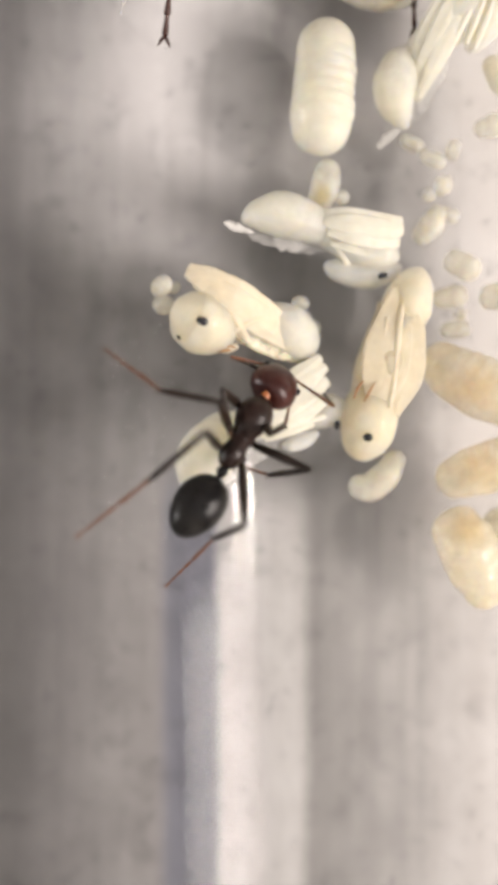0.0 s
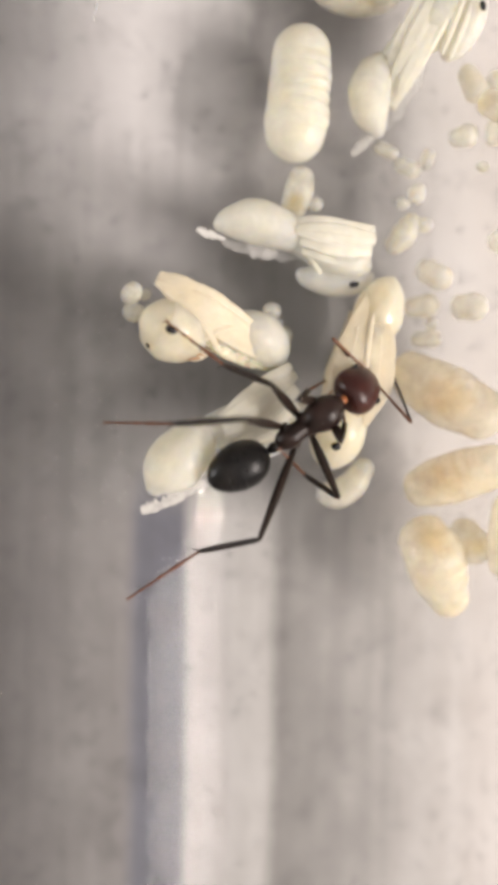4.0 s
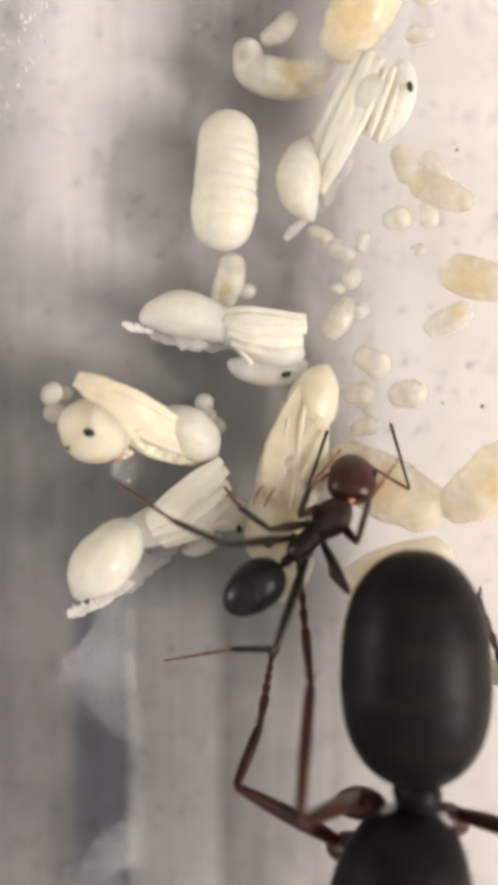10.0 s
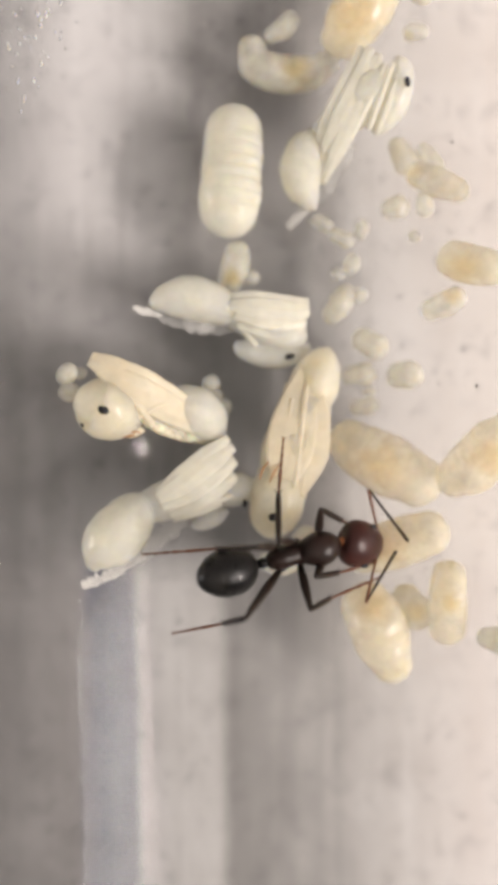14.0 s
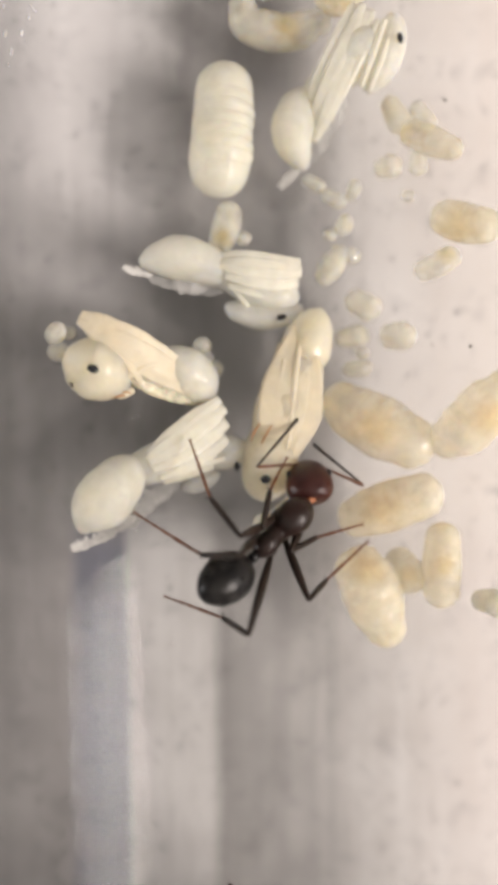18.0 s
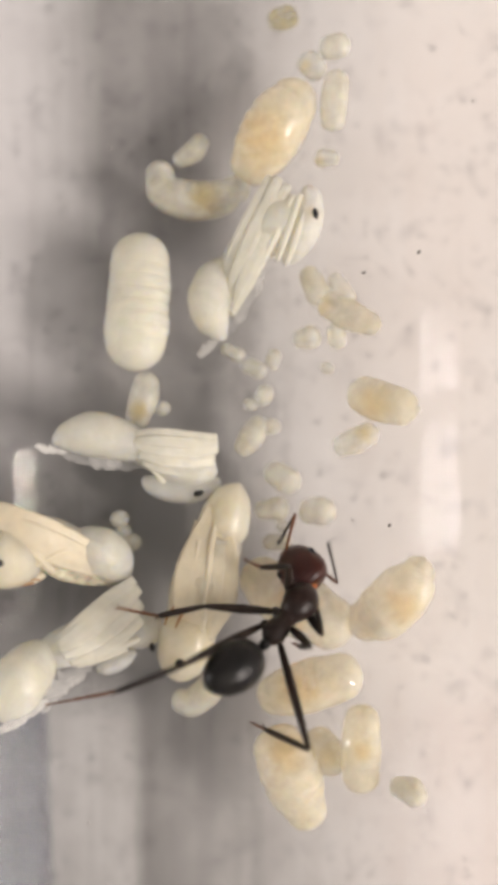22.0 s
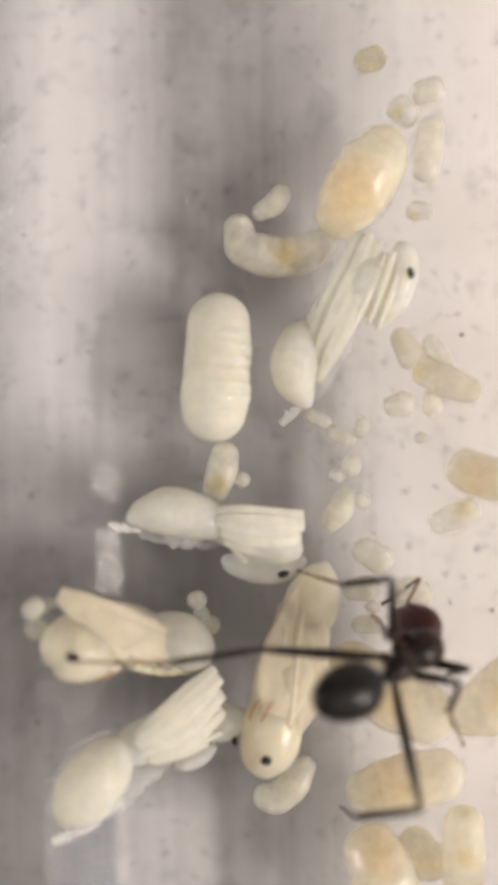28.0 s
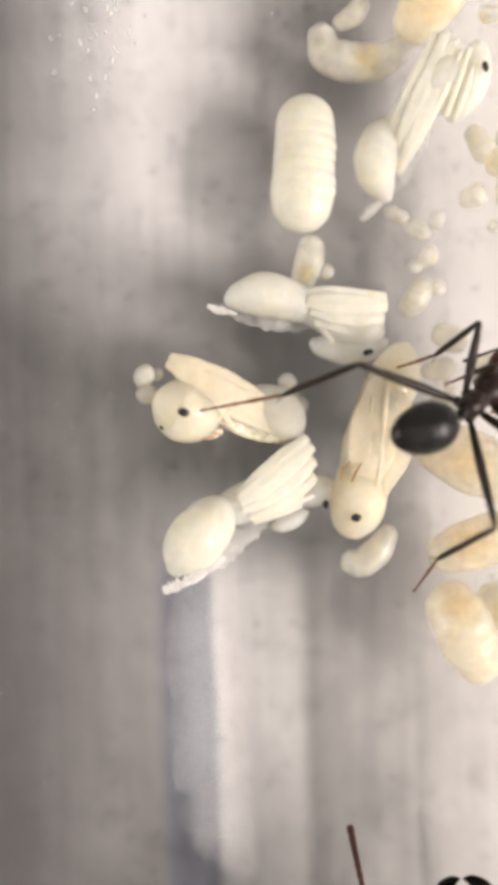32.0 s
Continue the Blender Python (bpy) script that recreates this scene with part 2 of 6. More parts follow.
MAT = {
    "white": brood_skin("white_skin", (0.90, 0.885, 0.77), (0.86, 0.83, 0.685), clear=0.36, coat=0.5, size=1.6),
    "cream": brood_skin("cream_skin", (0.92, 0.845, 0.68), (0.88, 0.78, 0.57), clear=0.33, coat=0.6, size=1.6),
    "warm": brood_skin("warm_cream_skin", (0.92, 0.83, 0.65), (0.91, 0.79, 0.57), clear=0.5, coat=1.0, size=1.4, fat=0.2),
    "egg": brood_skin("pearl_skin", (0.90, 0.87, 0.76), (0.87, 0.82, 0.66), clear=0.55, coat=1.0, size=0.7, fat=0.2),
    "fold": brood_skin("folded_wing_skin", (0.91, 0.895, 0.79), (0.87, 0.85, 0.73), sss=0.3, rough=0.5, clear=0.36, coat=0.1, size=0.15, fat=0.25),
    "fold_warm": brood_skin("warm_folded_wing_skin", (0.90, 0.83, 0.67), (0.86, 0.77, 0.58), sss=0.3, rough=0.5, clear=0.36, coat=0.1, size=0.15, fat=0.25),
    "vein": brood_skin("pale_wing_edge", (0.93, 0.91, 0.80), (0.91, 0.885, 0.75), sss=0.5, rough=0.35, clear=0.4),
    "vein_warm": brood_skin("amber_wing_edge", (0.86, 0.74, 0.50), (0.90, 0.80, 0.60), sss=0.5, rough=0.35, clear=0.5),
    "husk": brood_skin("shed_husk", (0.93, 0.925, 0.90), (0.90, 0.89, 0.85), sss=0.0, rough=0.3, clear=0.6),
    "frill": brood_skin("lacy_clear_husk", (0.93, 0.925, 0.91), (0.88, 0.87, 0.84), sss=0.0, rough=0.3, clear=0.8),
    "film": thin_skin("clear_wing_film", (0.90, 0.83, 0.62), 0.12),
    "eye": cuticle("black_eye", (0.012, 0.012, 0.014), (0.02, 0.02, 0.025), 0.25),
    "line": cuticle("brown_line", (0.30, 0.14, 0.05), (0.36, 0.18, 0.07), 0.45),
    "black": cuticle("black_shell", (0.006, 0.006, 0.007), (0.012, 0.011, 0.010), 0.32, 0.28),
    "brown": cuticle("dark_brown_shell", (0.011, 0.007, 0.006), (0.024, 0.011, 0.009), 0.36, 0.3),
    "red": cuticle("red_brown_shell", (0.026, 0.008, 0.008), (0.058, 0.014, 0.010), 0.33, 0.35),
    "amber": cuticle("amber_joint", (0.35, 0.11, 0.03), (0.42, 0.15, 0.05), 0.4),
    "leg": cuticle("black_brown_leg", (0.014, 0.010, 0.008), (0.026, 0.015, 0.011), 0.4, 0.3),
    "foot": cuticle("rust_foot", (0.12, 0.045, 0.02), (0.17, 0.066, 0.03), 0.45),
    "queen": cuticle("queen_shell", (0.005, 0.0042, 0.004), (0.010, 0.008, 0.0065), 0.42, 0.12, relief=0.4),
    "band": cuticle("queen_band", (0.008, 0.006, 0.005), (0.014, 0.010, 0.008), 0.5, 0.12),
    "queen_leg": cuticle("queen_leg_shell", (0.034, 0.011, 0.008), (0.060, 0.019, 0.011), 0.38, 0.35),
    "grain": cuticle("dark_grain", (0.05, 0.04, 0.035), (0.09, 0.075, 0.06), 0.7),
    "food": brood_skin("dried_syrup", (0.50, 0.44, 0.16), (0.58, 0.52, 0.26), rough=0.4, clear=0.75, coat=0.0, size=0.2),
    "drop": clear_glass("water_bead", (0.97, 0.97, 0.98)),
    "glass": clear_glass("tube_glass", (0.985, 0.985, 0.985), 0.005),
    "glass_top": clear_glass("upper_tube_glass", (0.99, 0.99, 0.99), 0.0006),
    "dust": cuticle("grey_dust", (0.36, 0.34, 0.33), (0.46, 0.44, 0.42), 0.8),
    "bead": brood_skin("white_bead", (0.86, 0.86, 0.86), (0.8, 0.8, 0.8), rough=0.25, clear=0.75, size=0.05),
    "glass_skin": clear_glass("outer_tube_glass", (0.985, 0.985, 0.985), 0.006),
    "wall": plain("wall_paint", (0.72, 0.70, 0.67), 0.8),
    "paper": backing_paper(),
}


# ---- shapes ----
def catmull(rows, steps):
    """Points through rows of numbers, smoothly, steps to each stretch."""
    rows = [np.array(r, float) for r in rows]
    ext = [2 * rows[0] - rows[1], *rows, 2 * rows[-1] - rows[-2]]
    out = []
    for i in range(len(rows) - 1):
        a, b, c, d = ext[i:i + 4]
        for s in range(steps):
            t = s / steps
            out.append(0.5 * (2 * b + (c - a) * t + (2 * a - 5 * b + 4 * c - d) * t * t + (3 * b - a - 3 * c + d) * t ** 3))
    return out + [rows[-1]]


def loft(bm, rows, n=14, steps=4, up=(0, 0, 1), wob=0.0, seed=0, ribs=0, rib=0.0, round_ends=True, flutes=0, flute=0.0, jag=0.0):
    """A closed skin along rows of (x, y, z, half width, half height). ribs: so many soft rings; flutes: so many ridges lengthwise. In millimetres."""
    pts = catmull(rows, steps)
    if round_ends:
        for a, b in ((0, 1), (-1, -2)):
            pts[a][3:] = np.maximum(pts[a][3:], 1e-3)
    rings, m, up = [], len(pts), Vector(up)
    rnd = random.Random(int(seed * 100))
    run = np.concatenate(([0.0], np.cumsum([np.linalg.norm(b[:3] - a[:3]) for a, b in zip(pts, pts[1:])])))
    run /= max(run[-1], 1e-9)
    for i, p in enumerate(pts):
        c = Vector(p[:3])
        d = (Vector(pts[min(i + 1, m - 1)][:3]) - Vector(pts[max(i - 1, 0)][:3])).normalized()
        side = d.cross(up)
        side = side.normalized() if side.length > 1e-4 else d.orthogonal().normalized()
        top = side.cross(d).normalized()
        wave = rib * (abs(math.sin(math.pi * ribs * run[i])) - 0.6) * min(1.0, max(0.0, 4.5 * min(run[i], 1 - run[i]) - 0.7)) if ribs else 0
        ring, edge = [], (rnd.uniform(-1, 1) * jag, rnd.uniform(-0.4, 0.4) * jag)
        for k in range(n):
            a = 2 * math.pi * k / n
            swell = 1 + wave * (0.08 + 1.4 * max(0.0, math.cos(a - 2.3)) ** 3)
            v = side * math.cos(a) * p[3] * swell + top * math.sin(a) * p[4] * swell
            if flutes:
                v += top * flute * math.sin(a) * math.cos(math.pi * flutes * math.cos(a) + 0.6 * math.sin(i * 0.35 + seed))
            if jag:
                v *= 1 + edge[0 if math.cos(a) < 0 else 1] * abs(math.cos(a))
            if wob:
                v *= 1 + wob * noise.noise((c + v) * 1.7 + Vector((seed * 7.3, 0, 0)))
            ring.append(bm.verts.new((c + v) * K))
        rings.append(ring)
    for a, b in zip(rings, rings[1:]):
        for k in range(n):
            bm.faces.new((a[k], a[(k + 1) % n], b[(k + 1) % n], b[k]))
    for ring, rev in ((rings[0], True), (rings[-1], False)):
        mid = sum((v.co for v in ring), Vector()) / n
        pole = bm.verts.new(mid)
        for k in range(n):
            f = (ring[k], ring[(k + 1) % n], pole)
            bm.faces.new(f[::-1] if rev else f)
    return bm


def ovoid(bm, c, r, axis=(1, 0, 0), fat=0.0, n=14, m=9, wob=0.0, seed=0, up=(0, 0, 1), ribs=0, rib=0.0):
    """An egg shape: centre, (half length, half width, half height), its long axis; fat: fuller towards the axis' end."""
    a = Vector(axis).normalized()
    rows = []
    for i in range(m):
        u = -math.cos(math.pi * i / (m - 1))
        w = math.sqrt(max(0, 1 - u * u)) * (1 + fat * u)
        p = Vector(c) + a * (u * r[0])
        rows.append((*p, max(w * r[1], 1e-3), max(w * r[2], 1e-3)))
    return loft(bm, rows, n, 1, up, wob, seed, ribs, rib)


def part(name, bm, mat, parent=None, label=""):
    """Links a bmesh as one smooth mesh object under its thing."""
    bmesh.ops.recalc_face_normals(bm, faces=bm.faces)
    me = bpy.data.meshes.new(name)
    bm.to_mesh(me)
    bm.free()
    me.materials.append(MAT[mat] if isinstance(mat, str) else mat)
    for p in me.polygons:
        p.use_smooth = True
    ob = new(name, me)
    ob.parent = parent
    return tagged(ob, label)


def thing(name, m, label, category, group="", kind=""):
    ob = new(name)
    ob.empty_display_size = K
    ob.matrix_world = m
    return tagged(ob, label, category, group, kind)


def mm(x, y, z, rz=0, rx=0, ry=0):
    return pose(x * K, y * K, z * K, rx, ry, rz)


TUBE_X, TUBE_R, GLASS = 1.3, 9.7, 1.0


def floor_z(x):
    """Height of the glass inside the tube at x."""
    d = min(abs(x - TUBE_X), TUBE_R - 0.2)
    return GLASS + TUBE_R - math.sqrt(TUBE_R ** 2 - d * d)


# ---- the setting ----
def box(bm, a, b):
    vs = [bm.verts.new((x * K, y * K, z * K)) for x in (a[0], b[0]) for y in (a[1], b[1]) for z in (a[2], b[2])]
    for q in ((0, 1, 3, 2), (4, 6, 7, 5), (0, 4, 5, 1), (2, 3, 7, 6), (0, 2, 6, 4), (1, 5, 7, 3)):
        bm.faces.new([vs[i] for i in q])


def flat(ob):
    for p in ob.data.polygons:
        p.use_smooth = False
    return ob


def build_setting():
    bm = bmesh.new()
    box(bm, (-900, -700, -30), (900, 700, -0.15))
    tagged(flat(part("table_top", bm, "wall")), "plain pale grey table top under the tube", "table", kind="structure")
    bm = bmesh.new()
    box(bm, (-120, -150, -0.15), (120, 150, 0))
    # the soft bands in its colour are painted light and shade, no print
    tagged(flat(part("backing_paper", bm, "paper")), "pale paper under the tube, light and shade painted on it as soft grey and blue-grey bands", "paper", kind="structure")
    for name, a, b in (("wall_north", (-1600, 1500, -750), (1600, 1600, 1700)), ("wall_south", (-1600, -1600, -750), (1600, -1500, 1700)),
                       ("wall_east", (1500, -1500, -750), (1600, 1500, 1700)), ("wall_west", (-1600, -1500, -750), (-1500, 1500, 1700)),
                       ("ceiling", (-1600, -1600, 1700), (1600, 1600, 1800)), ("floor", (-1600, -1600, -850), (1600, 1600, -750))):
        bm = bmesh.new()
        box(bm, a, b)
        tagged(flat(part(name, bm, "wall")), "plain off-white " + name.split("_")[0] + " of the room", name.split("_")[0], kind="structure")
    # the tube lies along y: an inner and an outer skin that meet at the rims
    n = 160

    def ring(r, y):
        return [bm.verts.new(((TUBE_X + r * math.sin(2 * math.pi * k / n)) * K, y * K, (GLASS + TUBE_R - r * math.cos(2 * math.pi * k / n)) * K)) for k in range(n)]

    low, high, inner, outer = -70, 95, TUBE_R, TUBE_R + GLASS
    tube = thing("glass_tube", mm(0, 0, 0), "clear glass test tube lying on its side on the paper", "test tube")
    for name, skins in (("inner_wall", ((inner, low, inner, high, 0),)), ("outer_wall", ((outer, high, outer, low, 1),)),
                        ("rim", ((outer, low, inner, low, 1),)), ("rim", ((inner, high, outer, high, 1),))):
        bm = bmesh.new()
        for ra, ya, rb, yb, q in skins:
            a, b = ring(ra, ya), ring(rb, yb)
            for k in range(n):
                j = (k + 1) % n
                bm.faces.new((a[k], a[j], b[j], b[k])).material_index = 2 if n // 4 < k < 3 * n // 4 else q
        ob = part(name, bm, "glass", tube)
        ob.data.materials.append(MAT["glass_skin"])
        ob.data.materials.append(MAT["glass_top"])
        ob.location.z = 0.004 * K
        ob.visible_shadow = False


build_setting()


# ---- the brood ----
def blunt(rows, steps):
    """A smooth run through rows of (x, y, z, radius) whose ends are rounded off."""
    ends, run = (rows[0], rows[-1]), [tuple(r) for r in catmull(rows[1:-1], steps)]
    caps = []
    for a, b, end in ((run[0], run[1], ends[0]), (run[-1], run[-2], ends[1])):
        d = (Vector(a[:3]) - Vector(b[:3])).normalized()
        far = max(a[3] * 0.7, min(a[3], (Vector(a[:2]) - Vector(end[:2])).length))
        caps.append([(*(Vector(a[:3]) + d * (far * math.sin(g))), max(a[3] * math.cos(g), 0.01)) for g in (0.25, 0.5, 0.75, 1.0, 1.2, 1.38, 1.5)])
    return caps[0][::-1] + run + caps[1]


def larva(name, place, rows, mat, label, category, rings, gut):
    """A legless grub along rows of (x, y, z, radius) about its place: ringed body, small head capsule, rows of hairs' bases."""
    ob = thing(name, mm(*place), label, category, "larvae of the brood")
    skin = mat
    if gut:
        base = {"white": ((0.88, 0.875, 0.78), (0.83, 0.815, 0.685)), "cream": ((0.90, 0.83, 0.67), (0.86, 0.765, 0.55)),
                "warm": ((0.92, 0.83, 0.65), (0.91, 0.79, 0.57)), "egg": ((0.90, 0.87, 0.77), (0.87, 0.83, 0.69))}[mat]
        skin = brood_skin(mat + "_skin_with_gut", *base, clear=0.5 if mat == "warm" else 0.62, coat=0.9, fat=0.2,
                          gut=(0.88, 0.68, 0.36) if mat == "warm" else (0.78, 0.64, 0.30), gut_at=gut[:3], gut_size=gut[3] * 1.7, size=1.4 if mat == "warm" else 0.7)
    bm = bmesh.new()
    big = max(r[3] for r in rows)
    loft(bm, [(*r[:3], r[3], r[3] * 0.94) for r in blunt(rows, 22 if rings == 15 else 11 if big > 0.5 else 7)], n=24 if big > 0.5 else 16, steps=1,
         wob=0.06, seed=place[0], ribs=int(rings * 0.8), rib=0.07 if rings == 15 else 0.06)
    part("body", bm, skin, ob)
    # head capsule tucked at the thinner end
    a, b = (rows[0], rows[1]) if rows[1][3] <= rows[-2][3] else (rows[-1], rows[-2])
    p, q = Vector(a[:3]), Vector(b[:3])
    d = (p - q).normalized()
    bm = bmesh.new()
    r = max(0.09, b[3] * 0.34)
    ovoid(bm, q + d * (b[3] * 0.62) + Vector((0, 0, b[3] * 0.42)), (r, r * 0.9, r * 0.8), d, n=12, m=8, wob=0.08)
    part("head", bm, mat, ob)
    return ob


def egg(place, a, b, turn, label):
    ob = thing("ant_egg", mm(*place, turn), label, "egg", "eggs of the brood")
    bm = bmesh.new()
    ovoid(bm, (0, 0, 0), (a, b, b * 0.95), n=16, m=11, wob=0.05, seed=place[1])
    part("shell", bm, "egg", ob)
    return ob


def pupa(place, label, pieces):
    """A naked winged pupa; each piece is a skin along its rows of (x, y, z, half width, half height)."""
    ob = thing("pupa", mm(*place), label, "ant pupa", "pupae of the brood")
    for i, (name, mat, rows, note, ribs) in enumerate(pieces):
        bm = bmesh.new()
        husk = mat in ("husk", "frill")
        wing = name == "wing_pad"
        loft(bm, [(*r[:3], r[3] * 1.05, 0.02) for r in rows] if husk else [(*r[:3], r[3] * 1.45, r[4] * 0.6) for r in rows] if wing else rows, n=10 if name == "eye" else 44 if wing else 24, steps=9,
             wob=0.45 if husk else 0.07 if wing else 0.05, seed=i + place[0],
             ribs=0 if husk else ribs, rib=0.03, flutes=2 if wing else 0, flute=0.006, jag=0.7 if husk else 0.03 if wing else 0)
        ob2 = part(name, bm, mat, ob, note)
        if wing:
            # thin raised edges and one fold line down the sheet
            for across in (-1.35, 0.1):
                line = []
                for j, r in enumerate(rows):
                    d = Vector(rows[min(j + 1, len(rows) - 1)][:3]) - Vector(rows[max(j - 1, 0)][:3])
                    side = d.cross(Vector((0, 0, 1))).normalized() * (across * r[3])
                    line.append((r[0] + side.x, r[1] + side.y, r[2] + (r[4] * 0.57 if abs(across) < 0.5 else 0.02), 0.010, 0.012))
                bm = bmesh.new()
                loft(bm, line, n=6, steps=6, wob=0.1, seed=i)
                part("wing_edge" if abs(across) > 0.5 else "wing_fold", bm, "vein" if mat == "fold" else "vein_warm", ob2)
    return ob


pupa((-0.88, 3.35, 1.25), 'milky white winged ant pupa with a husk on its tail', [
    ("gaster", "white", [(-2.17, 0.44, 1.4, 0.09, 0.1), (-2.02, 0.53, 1.4, 0.28, 0.29), (-1.68, 0.65, 1.35, 0.5, 0.52), (-1.1, 0.72, 1.25, 0.68, 0.7), (-0.41, 0.61, 1.1, 0.66, 0.68), (0.21, 0.37, 0.9, 0.54, 0.56), (0.61, 0.2, 0.8, 0.29, 0.3)], '', 5),
    ("thorax", "white", [(0.13, 0.38, 0.85, 0.42, 0.43), (0.77, 0.17, 0.85, 0.57, 0.59), (1.48, -0.12, 0.75, 0.67, 0.69), (2.2, -0.37, 0.65, 0.58, 0.6), (2.6, -0.58, 0.55, 0.23, 0.23)], '', 0),
    ("head", "white", [(0.4, -0.65, 0.55, 0.1, 0.1), (0.7, -0.8, 0.55, 0.32, 0.33), (1.31, -0.95, 0.57, 0.42, 0.43), (1.96, -0.95, 0.57, 0.44, 0.45), (2.44, -0.86, 0.55, 0.32, 0.33), (2.78, -0.71, 0.5, 0.11, 0.12)], '', 0),
    ("wing_pad", "fold", [(0.11, 0.71, 1.37, 0.08, 0.08), (0.87, 0.62, 1.5, 0.19, 0.13), (1.8, 0.57, 1.37, 0.17, 0.13), (2.71, 0.58, 1.1, 0.09, 0.09)], '', 0),
    ("wing_pad", "fold", [(0.24, 0.47, 1.47, 0.11, 0.11), (1.02, 0.36, 1.6, 0.22, 0.13), (1.96, 0.31, 1.41, 0.2, 0.13), (2.72, 0.3, 1.1, 0.13, 0.13)], '', 0),
    ("wing_pad", "fold", [(0.39, 0.18, 1.41, 0.11, 0.11), (1.17, 0.06, 1.55, 0.22, 0.13), (1.95, -0.02, 1.35, 0.2, 0.13), (2.62, -0.05, 1.05, 0.13, 0.13)], '', 0),
    ("wing_pad", "fold", [(0.51, -0.11, 1.25, 0.09, 0.09), (1.17, -0.24, 1.35, 0.17, 0.13), (1.95, -0.35, 1.2, 0.16, 0.13), (2.43, -0.42, 1, 0.1, 0.1)], '', 0),
    ("leg_sheath", "fold", [(0.51, -0.02, 1.25, 0.08, 0.08), (0.88, -0.45, 1.05, 0.11, 0.11), (1.16, -0.83, 0.8, 0.08, 0.08)], '', 0),
    ("leg_sheath", "fold", [(1.01, -0.31, 1.25, 0.08, 0.08), (1.64, -0.54, 1.15, 0.11, 0.11), (2.43, -0.58, 0.95, 0.08, 0.08)], '', 0),
    ("eye", "eye", [(2.01, -1.12, 0.97, 0.05, 0.05), (2.07, -1.1, 1.01, 0.09, 0.09), (2.19, -1.07, 1.01, 0.09, 0.09), (2.27, -1.04, 0.97, 0.05, 0.05)], 'small black eye', 0),
    ("husk", "frill", [(-2, 0.24, 1.05, 0.1, 0.1), (-1.46, 0.07, 0.95, 0.22, 0.1), (-0.75, -0.05, 0.85, 0.26, 0.1), (-0.04, -0.13, 0.75, 0.22, 0.1), (0.52, -0.19, 0.65, 0.1, 0.1)], 'crumpled clear shed skin', 14),
    ("husk", "husk", [(-2.73, 0.39, 1.45, 0.06, 0.06), (-2.52, 0.32, 1.41, 0.11, 0.1), (-2.22, 0.26, 1.3, 0.11, 0.1), (-1.83, 0.19, 1.15, 0.08, 0.08)], 'crumpled clear shed skin', 5),
])
